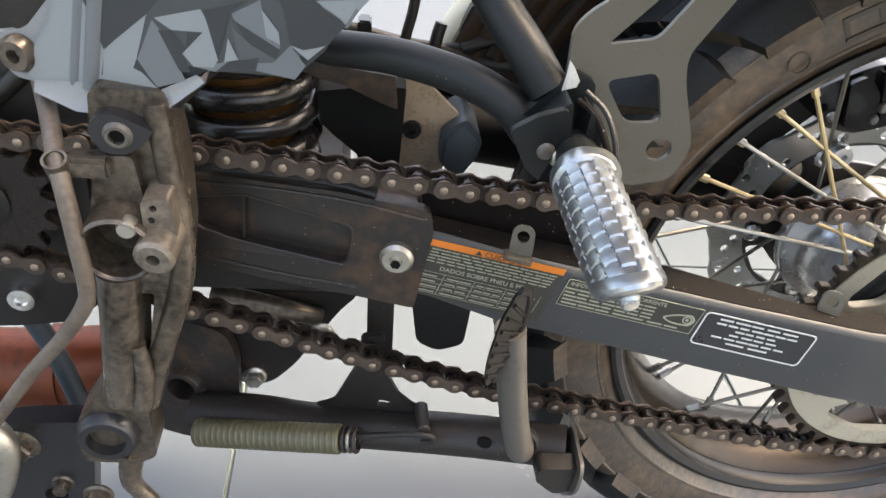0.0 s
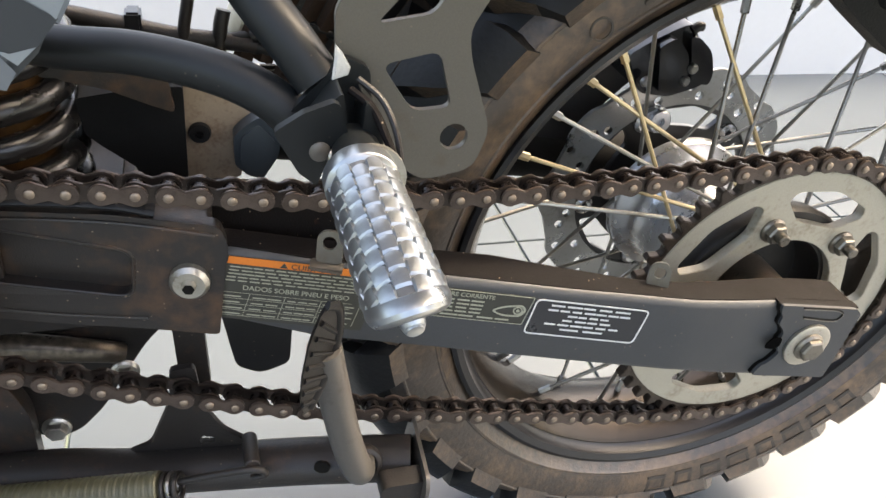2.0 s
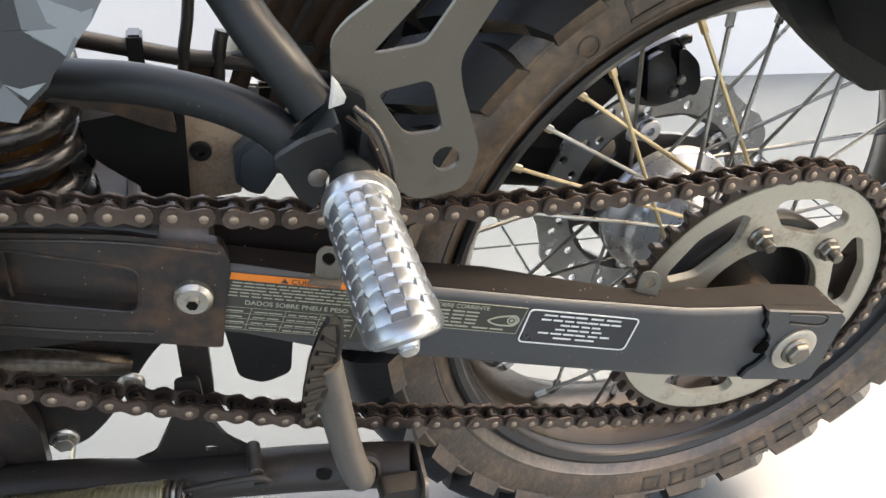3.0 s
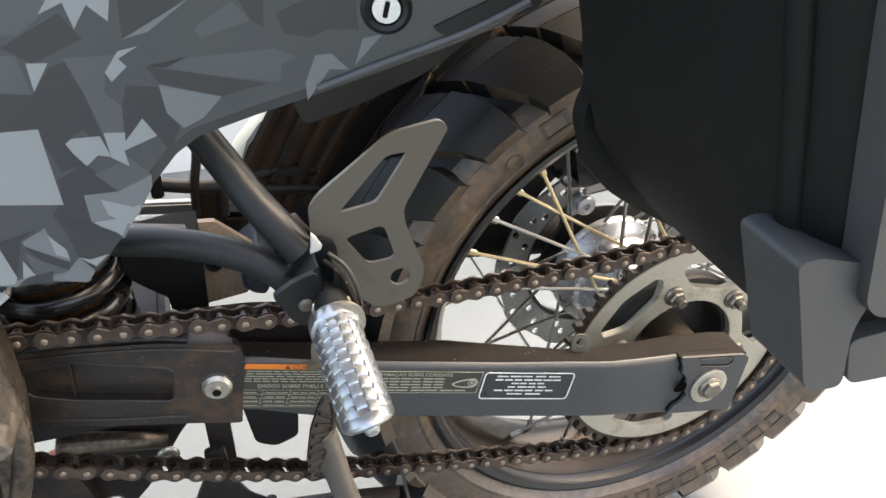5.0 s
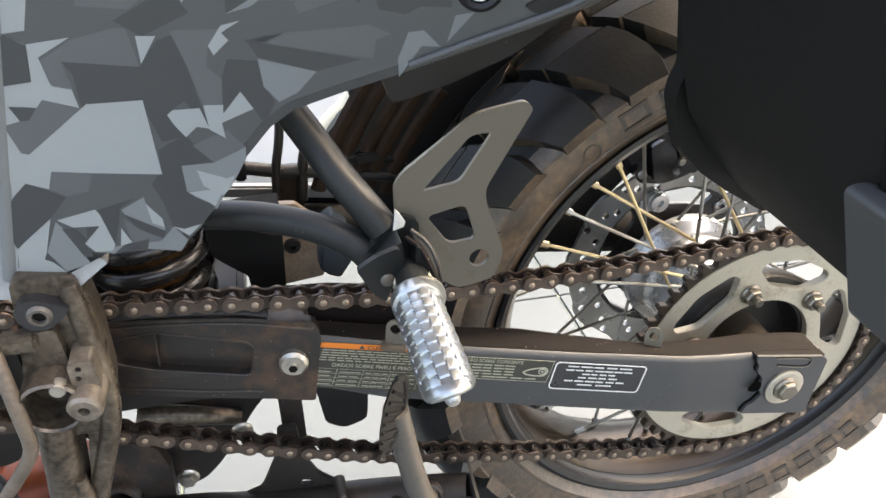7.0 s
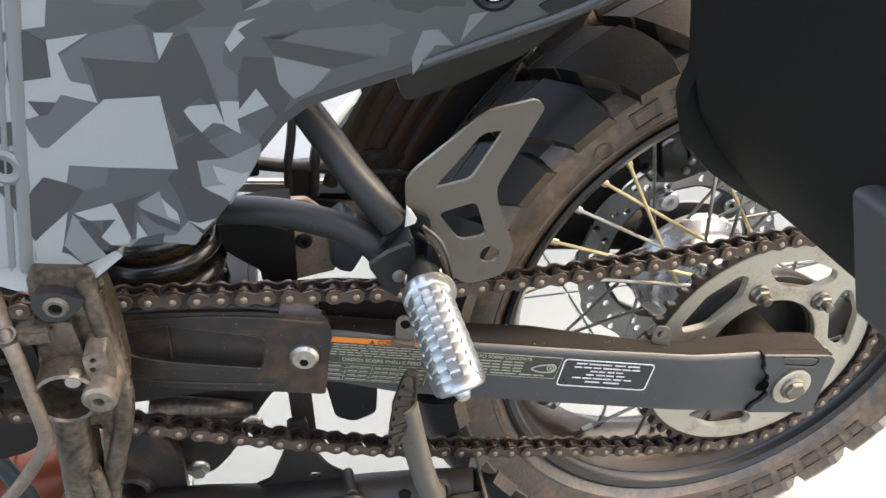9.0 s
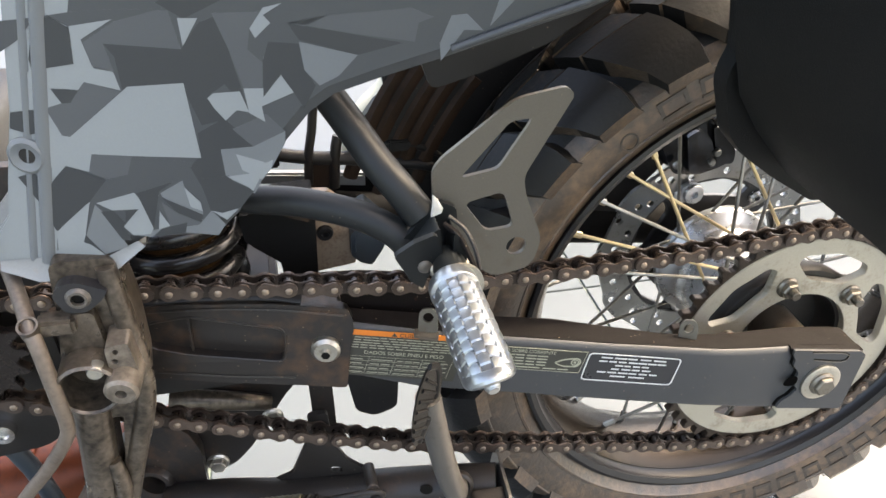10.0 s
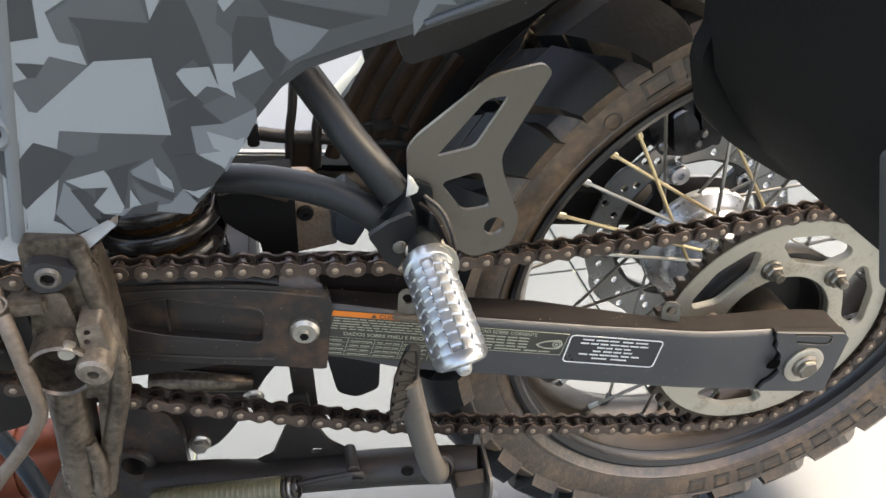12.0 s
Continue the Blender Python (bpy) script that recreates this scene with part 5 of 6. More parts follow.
for share_ in (0.0, 0.35, 0.75, 0.95, 1.0):
    lip_rows.append([bm.verts.new(Vector(a).lerp(Vector(b), share_) + Vector((0, 0.004 * share_ * (1 - share_), 0))) for a, b in zip(lip_top, lip_low)])
lip_rows.append([bm.verts.new(Vector(b) + Vector((0, 0.003, -0.0015))) for b in lip_low])
lip_rows.append([bm.verts.new(Vector(b) + Vector((0, 0.018, 0.0015))) for b in lip_low])
for a, b in zip(lip_rows, lip_rows[1:]):
    for k in range(len(a) - 1):
        bm.faces.new((a[k], a[k + 1], b[k + 1], b[k]))
part("lower_lip", bm, M_PANEL, panel, "dusty silver lower lip curving outwards", 50)
part("mounting_lug", plate(round_poly([(-0.612, 0.5210), (-0.600, 0.5010), (-0.584, 0.5000), (-0.568, 0.5250), (-0.570, 0.5500), (-0.590, 0.5270)], 0.005), (), 0.004, 0.010, lambda x, z: panel_y(x), 0.001), M_PANEL, panel)
part("panel_bolt", lathe([(0.0035, -0.004), (0.0075, -0.004), (0.0095, 0.0), (0.0095, 0.004), (0.0035, 0.004)], (-0.5943, 0.056, 0.5153), (0.25, 1, 0), 28, closed=True), M_CAST, panel, "socket-head panel bolt")
part("panel_bolt", lathe([(0.0045, -0.001), (0.0085, -0.0026), (0.0108, -0.001), (0.0115, 0.004), (0.0045, 0.004)], (-0.5532, 0.0449, 0.5739), (0.25, 1, 0), 32, closed=True), M_GREYS[3], panel, "round moulded boss with a dark socket")
part("bolt_socket", lathe([(0, -0.0006), (0.0048, -0.0006), (0.0048, 0.003), (0, 0.003)], (-0.5532, 0.0449, 0.5739), (0.25, 1, 0), 20), M_DARK, panel)
LOCK = Vector((-0.2973, panel_y(-0.2973), 0.6788))
lock = part("seat_lock", lathe([(0.0078, -0.002), (0.0100, -0.0032), (0.0122, -0.001), (0.0122, 0.004), (0.0078, 0.004)], LOCK, (0.25, 1, 0), 40, closed=True), M_PLASTIC, BIKE, "key lock in a black ring")
part("lock_barrel", lathe([(0, -0.0024), (0.0066, -0.0024), (0.0076, -0.0012), (0.0076, 0.003), (0, 0.003)], LOCK, (0.25, 1, 0), 40), M_CHROME, lock, "chrome lock barrel")
kb = part("key_slot", box(-0.0012, 0.0012, -0.0006, 0.0006, -0.0038, 0.0038, 0.0003), M_HOLE, lock)
kb.matrix_basis = Matrix.Translation(LOCK + Vector((-0.0006, -0.0024, 0))) @ pose(0, 0, 0, 0, 12, -14)
part("grip_recess", plate(round_poly([(-0.2770, 0.6700), (-0.2700, 0.6660), (-0.2280, 0.6800), (-0.2230, 0.6960), (-0.2320, 0.6980), (-0.2420, 0.6880)], 0.003), (), -0.0018, 0.001, lambda x, z: panel_y(x), 0.0008), M_PLASTIC, panel, "black grip recess")
part("edge_rib", tube([(-0.330, panel_y(-0.330) - 0.001, 0.6395), (-0.2950, panel_y(-0.295) - 0.001, 0.6540), (-0.2600, panel_y(-0.26) - 0.001, 0.6680), (-0.2320, panel_y(-0.232) - 0.001, 0.6830)], 0.0022, 10), M_GREYS[0], panel)

# black plastic under the seat, above the tyre
under = part("inner_fender", plate(round_poly([(-0.345, 0.640), (-0.332, 0.602), (-0.300, 0.611), (-0.262, 0.626), (-0.235, 0.644), (-0.200, 0.664), (-0.150, 0.690), (-0.140, 0.80), (-0.345, 0.80)], 0.006), (), 0.030, 0.034, None, 0.001), M_PLASTIC, BIKE, "black moulded inner fender")
part("fender_roof", box(-0.34, -0.02, 0.034, 0.32, 0.790, 0.800, 0.003), M_PLASTIC, under)
hug_out = [(-0.045, 0.665), (-0.334, 0.665), (-0.336, 0.58)] + [(-0.3287, 0.525), (-0.3257, 0.5171), (-0.3368, 0.5078), (-0.3483, 0.4942), (-0.3529, 0.483), (-0.3549, 0.4751)]
hug_out += [(-0.3466, 0.466), (-0.3276, 0.447), (-0.3081, 0.4154), (-0.282, 0.381)]
hug_out += [(0.272 * math.cos(radians(a)), AXLE.z + 0.272 * math.sin(radians(a))) for a in range(160, 98, -3)]
hugger = part("mudguard", plate(hug_out, (), 0.238, 0.254, None, 0.0015), M_PLASTIC, BIKE, "black ribbed mudguard ahead of the tyre, brown with dust")
for k in range(5):
    r = 0.320 + 0.0148 * k + 0.0016 * (k % 2)
    bm = bmesh.new()
    rings = []
    for j in range(15):
        a = radians(141 + (k % 3) * 1.6 + 1.4 * j)
        rings.append([bm.verts.new((q * math.cos(a), y, AXLE.z + q * math.sin(a))) for q, y in ((r - 0.0072, 0.2385), (r - 0.0030, 0.2352), (r + 0.0022, 0.2350), (r + 0.0064, 0.2385))])
    for a, b in zip(rings, rings[1:]):
        for j in range(3):
            bm.faces.new((a[j], a[j + 1], b[j + 1], b[j]))
    bm.faces.new(rings[0])
    bm.faces.new(rings[-1][::-1])
    part("rib", bm, M_RUSTY, hugger, "dusty brown moulded rib")

# ---------------------------------------------------------------- frame and footpeg casting ahead of the swingarm
casting = part("footpeg_hanger", plate(round_poly([(-0.557, 0.510), (-0.521, 0.510), (-0.516, 0.470), (-0.516, 0.425), (-0.521, 0.390), (-0.538, 0.340), (-0.553, 0.290), (-0.552, 0.245), (-0.566, 0.238), (-0.600, 0.240),
                                                   (-0.600, 0.275), (-0.585, 0.300), (-0.578, 0.310), (-0.568, 0.390), (-0.566, 0.437), (-0.560, 0.470)], 0.006), [round_poly([(-0.5470, 0.385), (-0.5390, 0.385), (-0.5480, 0.330), (-0.5520, 0.330)], 0.002)], 0.034, 0.060, None, 0.004), M_CAST, BIKE, "dirty grey cast frame bracket")
part("column", tube([(-0.5570, 0.036, 0.400), (-0.5610, 0.036, 0.350), (-0.5670, 0.036, 0.300)], (0.0125, 0.0120), 20), M_CAST, casting)
part("upper_web", plate(round_poly([(-0.558, 0.478), (-0.538, 0.478), (-0.535, 0.450), (-0.548, 0.444), (-0.560, 0.444)], 0.004), (), 0.026, 0.036, None, 0.003), M_CAST, casting)
part("upper_rib", tube([(-0.5260, 0.034, 0.505), (-0.5230, 0.033, 0.470), (-0.5200, 0.034, 0.430), (-0.5240, 0.036, 0.392), (-0.5400, 0.038, 0.340), (-0.5540, 0.040, 0.292)], (0.0062, 0.0075), 14), M_CAST, casting)
part("boss_flange", plate(round_poly([(-0.5575, 0.4930), (-0.5520, 0.5000), (-0.5430, 0.5010), (-0.5300, 0.4950), (-0.5260, 0.4930), (-0.5300, 0.4870), (-0.5400, 0.4790), (-0.5520, 0.4800)], 0.004), [circle_poly(-0.5430, 0.4900, 0.0070, 28)], 0.0250, 0.036, None, 0.0015), M_BLACK, casting, "black oval flange")
part("bolt_boss", lathe([(0.0040, -0.002), (0.0056, -0.002), (0.0064, -0.0005), (0.0072, 0.0), (0.0074, 0.002), (0.0074, 0.010), (0.0040, 0.010)], (-0.5430, 0.0245, 0.4900), steps=36, closed=True), M_LEVER, casting, "round bolt boss with a socket")
part("boss_socket", lathe([(0, 0), (0.0044, 0), (0.0044, 0.001), (0, 0.001)], (-0.5430, 0.0255, 0.4900), steps=6), M_HOLE, casting)
part("open_tube", lathe([(0.0165, 0.030), (0.0165, -0.010), (0.0178, -0.0115), (0.0195, -0.010), (0.0195, 0.030)], (-0.5470, 0.018, 0.4330), steps=44, closed=True), M_CAST, casting, "thin-walled open cast tube")
part("tube_floor", lathe([(0, 0.024), (0.0166, 0.024), (0.0166, 0.026), (0, 0.026)], (-0.5470, 0.018, 0.4330), steps=30), M_DARK, casting)
part("tube_screw", lathe([(0, -0.003), (0.0045, -0.003), (0.0055, 0.0), (0.0055, 0.004), (0, 0.004)], (-0.5405, 0.010, 0.4465), steps=20), M_ZINC, casting)
part("pivot_lug", lathe([(0.0035, -0.006), (0.0085, -0.006), (0.0105, -0.004), (0.0105, 0.018), (0.0035, 0.018)], (-0.5268, 0.006, 0.4345), (0.1, 1, 0.1), 36, closed=True), M_LUG, casting, "bored pivot lug")
part("pivot_arm", plate(round_poly([(-0.5335, 0.4610), (-0.5195, 0.4630), (-0.5165, 0.436), (-0.5330, 0.436)], 0.003), [circle_poly(-0.5275, 0.4570, 0.0019, 12), circle_poly(-0.5290, 0.4500, 0.0019, 12)], 0.012, 0.034, None, 0.0025), M_LUG, casting)
part("lower_boss", lathe([(0.0122, -0.004), (0.0165, -0.004), (0.0190, -0.001), (0.0200, 0.008), (0.0200, 0.030), (0.0122, 0.030)], (-0.5800, 0.030, 0.2680), steps=44, closed=True), M_BLACK, casting, "dark bored lower boss")
part("boss_floor", lathe([(0, 0.02), (0.0125, 0.02), (0.0125, 0.022), (0, 0.022)], (-0.5800, 0.030, 0.2680), steps=24), M_HOLE, casting)
part("rusty_lug", tube([(-0.5520, 0.030, 0.350), (-0.5500, 0.029, 0.325), (-0.5540, 0.030, 0.300)], (0.005, 0.0065), 12), M_CAST, casting)
part("top_plate", plate(round_poly([(-0.60, 0.530), (-0.560, 0.495), (-0.512, 0.500), (-0.475, 0.545), (-0.49, 0.56), (-0.60, 0.56)], 0.006), (), 0.062, 0.070, None, 0.002), M_BLACK_DIRTY, casting, "dirty black frame plate")
part("diagonal_rail", tube([(-0.522, 0.050, 0.500), (-0.500, 0.052, 0.522), (-0.470, 0.054, 0.552)], 0.007, 14), M_BLACK_DIRTY, casting)

lower = part("lower_bracket", plate(round_poly([(-0.685, 0.245), (-0.640, 0.252), (-0.598, 0.254), (-0.603, 0.215), (-0.612, 0.150), (-0.690, 0.150)], 0.006), [circle_poly(-0.635, 0.176, 0.008)], 0.056, 0.072, None, 0.003), M_BLACK, BIKE, "black steel lower frame bracket")
part("bracket_hook", tube([(-0.570, 0.040, 0.245), (-0.573, 0.038, 0.215), (-0.560, 0.036, 0.196)], (0.009, 0.005), 12), M_CAST, lower)
for x, z, r in ((-0.6060, 0.176, 0.011), (-0.6280, 0.190, 0.008), (-0.6500, 0.2300, 0.014)):
    part("fastener", hex_bolt((x, 0.057, z), (0, -1, 0), r * 0.7, 0.010, r, sides=6), M_CAST, lower)
part("pedal_end", tube([(-0.665, 0.035, 0.285), (-0.645, 0.030, 0.262), (-0.652, 0.030, 0.225), (-0.668, 0.032, 0.190)], (0.010, 0.007), 14), M_ZINC, lower, "scuffed bright pedal end")

hose = part("breather_hose", tube([(-0.5941, 0.0750, 0.5003), (-0.5873, 0.0600, 0.4902), (-0.5793, 0.0400, 0.4817), (-0.5726, 0.0220, 0.4729), (-0.5686, 0.0140, 0.4603), (-0.5653, 0.0080, 0.4341), (-0.5648, 0.0080, 0.4088), (-0.5695, 0.0100, 0.3936), (-0.5870, 0.0160, 0.3655), (-0.6106, 0.0240, 0.3333), (-0.6341, 0.0300, 0.2982), (-0.6647, 0.0360, 0.2520)], (0.0048, 0.0044), 14), M_HOSE, BIKE, "dusty grey-brown breather hose")
part("hose_clamp", lathe([(0.0048, -0.006), (0.0062, -0.006), (0.0062, 0.006), (0.0048, 0.006)], (-0.5726, 0.0220, 0.4729), (0.02, 0.45, -1), 20, closed=True), M_CAST, hose)
part("clamp_arm", box(-0.5696, -0.5480, 0.020, 0.034, 0.4669, 0.4779, 0.002), M_CAST, hose)

engine = part("engine_case", plate(round_poly([(-0.80, 0.56), (-0.60, 0.56), (-0.575, 0.50), (-0.590, 0.42), (-0.585, 0.330), (-0.615, 0.305), (-0.650, 0.300), (-0.80, 0.295)], 0.010), (), 0.100, 0.230, None, 0.006), M_DARK, BIKE, "dark dirty engine case")
part("case_bolt", lathe([(0, -0.004), (0.0035, -0.004), (0.0045, -0.006), (0.0085, -0.006), (0.0090, -0.004), (0.0090, 0.004), (0, 0.004)], (-0.6420, 0.098, 0.3285), steps=30), M_CHROME, engine, "bright round case bolt")
part("case_rib", tube([(-0.66, 0.100, 0.45), (-0.625, 0.098, 0.475), (-0.600, 0.099, 0.50)], 0.006, 10), M_DARK, engine)
part("frame_strut", tube([(-0.655, 0.118, 0.305), (-0.642, 0.120, 0.259), (-0.632, 0.120, 0.205)], 0.0075, 14), M_BLUEGREY, engine)
header = part("exhaust_header", tube([(-0.84, 0.215, 0.150), (-0.74, 0.210, 0.152), (-0.66, 0.208, 0.158), (-0.58, 0.215, 0.166), (-0.50, 0.240, 0.175)], 0.036, 28), M_EXHAUST, BIKE, "copper-brown heat-stained exhaust pipe")
part("pipe_clamp", lathe([(0.0365, -0.006), (0.039, -0.006), (0.039, 0.006), (0.0365, 0.006)], (-0.68, 0.2085, 0.1565), (1, 0, 0.05), 40, closed=True), M_EXHAUST, header)

# ---------------------------------------------------------------- stand under the swingarm
def stand_y(x, z=0):
    """The folded stand runs outwards from its pivot to its foot."""
    return 0.045 + 0.27 * (-0.27 - x)


beam = [(-0.545, 0.198), (-0.4985, 0.2080), (-0.4503, 0.2130), (-0.3988, 0.2235), (-0.3493, 0.2335), (-0.3091, 0.2400), (-0.2700, 0.2450)]
stand = part("side_stand", tube([(x, stand_y(x), z) for x, z in beam], (0.0172, 0.0168), 24, flat=0.85), M_BLACK_DIRTY, BIKE, "folded black steel side stand")
part("stand_bracket", plate(round_poly([(-0.5900, 0.2450), (-0.5880, 0.1867), (-0.5842, 0.1526), (-0.5549, 0.1500), (-0.5300, 0.1680), (-0.5120, 0.1950), (-0.5110, 0.2500), (-0.5200, 0.2750), (-0.5495, 0.2800)], 0.008), [circle_poly(-0.5569, 0.2118, 0.0115)], 0.012, 0.026, stand_y, 0.003), M_ARM_FRONT, stand, "rusty black pivot bracket")
part("bracket_collar", lathe([(0.0115, -0.004), (0.0160, -0.004), (0.0180, 0.0), (0.0185, 0.012), (0.0115, 0.012)], (-0.5569, stand_y(-0.5569) + 0.010, 0.2118), (0.27, 1, 0), 36, closed=True), M_ARM_FRONT, stand)
part("collar_floor", lathe([(0, 0.012), (0.0118, 0.012), (0.0118, 0.014), (0, 0.014)], (-0.5569, stand_y(-0.5569) + 0.010, 0.2118), (0.27, 1, 0), 24), M_HOLE, stand)
s0, s1 = Vector((-0.5400, 0.0940, 0.2020)), Vector((-0.4305, 0.0643, 0.2290))
along = (s1 - s0).normalized()
part("spring_sleeve", rod(s0, s1, 0.0108, 28), M_OLIVE, stand, "olive ribbed plastic spring sleeve")
for k in range(24):
    o = s0.lerp(s1, (k + 0.7) / 24.4)
    part("sleeve_rib", lathe([(0.0107, -0.0015), (0.0112, -0.0006), (0.0112, 0.0006), (0.0107, 0.0015)], o, along, 24, closed=True), M_OLIVE, stand)
for k in range(3):
    ring = [(0.0082 + 0.0017 * math.cos(b), 0.0017 * math.sin(b)) for b in (2 * math.pi * j / 8 for j in range(8))]
    part("spring_coil", lathe(ring, s1 + along * (0.0030 + 0.0042 * k), along, 28, closed=True), M_SPOKE if k == 1 else M_BLACK_DIRTY, stand, "bare end coil of the spring")
part("spring_hook", tube([s1 + along * 0.012 + Vector((0, 0, 0.004)), (-0.4000, 0.0540, 0.2460), (-0.3780, 0.0470, 0.2550), (-0.3680, 0.0455, 0.2540), (-0.3665, 0.0465, 0.2480), (-0.3740, 0.0500, 0.2430)], 0.0024, 10), M_BLACK_DIRTY, stand)
part("hook_post", rod((-0.3735, 0.048, 0.2560), (-0.3735, 0.078, 0.2500), 0.0050, 16), M_BLACK_DIRTY, stand)
part("gusset", plate(round_poly([(-0.4600, 0.2100), (-0.4520, 0.2245), (-0.4371, 0.2344), (-0.4214, 0.2759), (-0.4191, 0.3050), (-0.4035, 0.3100), (-0.4010, 0.2760), (-0.3890, 0.2540), (-0.3680, 0.2400), (-0.372, 0.2200)], 0.005), [round_poly([(-0.4055, 0.2395), (-0.3950, 0.2410), (-0.3945, 0.2465), (-0.4045, 0.2465)], 0.003)], 0.006, 0.011, stand_y, 0.001), M_BLACK_DIRTY, stand, "black gusset plate with a drain hole")
# a black disc on the beam stands for the hole's shade
part("stand_hole", lathe([(0, -0.001), (0.0052, -0.001), (0.0052, 0.001), (0, 0.001)], (-0.3299, stand_y(-0.3299) - 0.0150, 0.2480), (0.27, 1, 0), 16), M_HOLE, stand)
part("lever_tube", tube([(-0.3060, 0.040, 0.2550), (-0.3085, 0.029, 0.2615), (-0.3130, 0.021, 0.2750), (-0.3195, 0.018, 0.2980), (-0.3265, 0.016, 0.3310), (-0.3335, 0.013, 0.3690), (-0.3365, 0.011, 0.3860)], 0.0094, 24), M_LEVER, stand, "grey worn lever tube")
part("lever_weld", lathe([(0.0090, -0.004), (0.0115, -0.003), (0.0125, 0.0), (0.0120, 0.004)], (-0.3045, 0.0380, 0.2560), (0.05, 1, -0.4), 24), M_BLACK_DIRTY, stand)
pad_out = [(-0.3340, 0.4190), (-0.3390, 0.4165), (-0.3460, 0.4020), (-0.3500, 0.3810), (-0.3510, 0.3650), (-0.3485, 0.3545), (-0.3445, 0.3560), (-0.3350, 0.3740), (-0.3300, 0.3910), (-0.3290, 0.4080)]
pad_lean = lambda x, z: 0.75 * (x + 0.338)
lever_pad = part("lever_pad", plate(round_poly(pad_out, 0.004), (), 0.0030, 0.0062, pad_lean, 0.0010), M_PAD, stand, "black ribbed lever pad")
for k in range(7):
    t = (k + 0.6) / 7.2
    a, b = Vector((-0.3375, 0.4150)).lerp(Vector((-0.3500, 0.3590)), t), Vector((-0.3310, 0.4020)).lerp(Vector((-0.3450, 0.3565)), t)
    a.x += -0.0035 * math.sin(math.pi * t)
    b.x += 0.0035 * math.sin(math.pi * t)
    part("pad_rib", tube([(p.x, 0.0030 + pad_lean(p.x, 0), p.y) for p in (a, a.lerp(b, 0.5), b)], (0.0016, 0.0013), 8, smooth=2), M_PAD, lever_pad)
edge = [(-0.3365, 0.4185), (-0.3300, 0.4130), (-0.3288, 0.4000), (-0.3310, 0.3860), (-0.3370, 0.3700), (-0.3450, 0.3560)]
part("pad_rim", tube([(x, 0.0035 + pad_lean(x, z), z) for x, z in edge], 0.0016, 10, flat=1.8), M_PAD, lever_pad)
bm = bmesh.new()
outline = round_poly([(0.0790, 0.2530), (0.0120, 0.2640), (0.0085, 0.2560), (0.0110, 0.2340), (0.0260, 0.2160), (0.0700, 0.2120), (0.0800, 0.2240)], 0.007)
for x in (-0.2665, -0.2640):
    ring = [bm.verts.new((x + 0.20 * max(0.0, 0.240 - z) * -1.0 + 0.10 * (y - 0.045), y, z)) for y, z in outline]
    bm.faces.new(ring)
    last = ring if x < -0.2660 else last
    if x > -0.2660:
        for k in range(len(ring)):
            bm.faces.new((last[k], last[(k + 1) % len(ring)], ring[(k + 1) % len(ring)], ring[k]))
part("stand_foot", bm, M_LEVER, stand, "thin bent steel stand foot with a worn edge")
part("foot_sole", plate(round_poly([(-0.2670, 0.2560), (-0.2690, 0.2330), (-0.2820, 0.2290), (-0.2980, 0.2440), (-0.2960, 0.2560)], 0.005), (), 0.016, 0.030, None, 0.001), M_BLACK_DIRTY, stand)

# ---------------------------------------------------------------- linkage and far-side parts seen below the arm
link = part("suspension_link", plate(round_poly([(-0.525, 0.300), (-0.420, 0.300), (-0.436, 0.282), (-0.470, 0.225), (-0.490, 0.203), (-0.512, 0.200), (-0.524, 0.222), (-0.530, 0.260)], 0.010), (), 0.146, 0.180, None, 0.003), M_BLACK_DIRTY, BIKE, "dirty black suspension linkage")
part("link_bolt", hex_bolt((-0.5030, 0.146, 0.2110), (0, -1, 0), 0.0075, 0.008, 0.010), M_ZINC, link, "zinc linkage bolt")
part("link_bolt", hex_bolt((-0.4480, 0.120, 0.2830), (0, -1, 0), 0.0065, 0.008, 0.009), M_ZINC, link)
part("cast_link", tube([(-0.530, 0.138, 0.300), (-0.500, 0.136, 0.296), (-0.470, 0.137, 0.288), (-0.450, 0.140, 0.280)], (0.010, 0.007), 14), M_CAST, link, "dusty cast link")
part("cross_post", plate(round_poly([(-0.4160, 0.330), (-0.3970, 0.330), (-0.3950, 0.258), (-0.4140, 0.258)], 0.004), (), 0.110, 0.132, None, 0.003), M_BLACK_DIRTY, link, "black cross post")
part("rubber_tab", plate(round_poly([(-0.386, 0.332), (-0.340, 0.326), (-0.3425, 0.281), (-0.3620, 0.2740), (-0.3780, 0.2830)], 0.006), (), 0.112, 0.122, None, 0.003), M_PLASTIC, link, "black rubber guard tab")
part("far_arm", tube([(-0.56, 0.255, 0.405), (-0.40, 0.262, 0.392), (-0.20, 0.275, 0.360), (0.03, 0.280, 0.328)], 0.022, 16, flat=1.2), M_MATTE, link, "far-side arm of the swingarm")
part("pivot_tube", rod((-0.555, 0.08, 0.385), (-0.555, 0.27, 0.385), 0.026, 24), M_BLACK_DIRTY, link)
part("cross_bridge", box(-0.500, -0.432, 0.105, 0.260, 0.345, 0.400, 0.006), M_BLACK_DIRTY, link, "dark cross bridge between the arms")
part("chain_slider", tube([(-0.545, 0.088, 0.4395), (-0.50, 0.087, 0.4415), (-0.44, 0.084, 0.4370), (-0.415, 0.083, 0.4310)], 0.0085, 12, flat=0.45), M_PLASTIC, link, "black plastic chain slider")

part("pivot_housing", box(-0.610, -0.452, 0.125, 0.250, 0.312, 0.405, 0.008), M_DARK, link, "dark oily pivot housing")

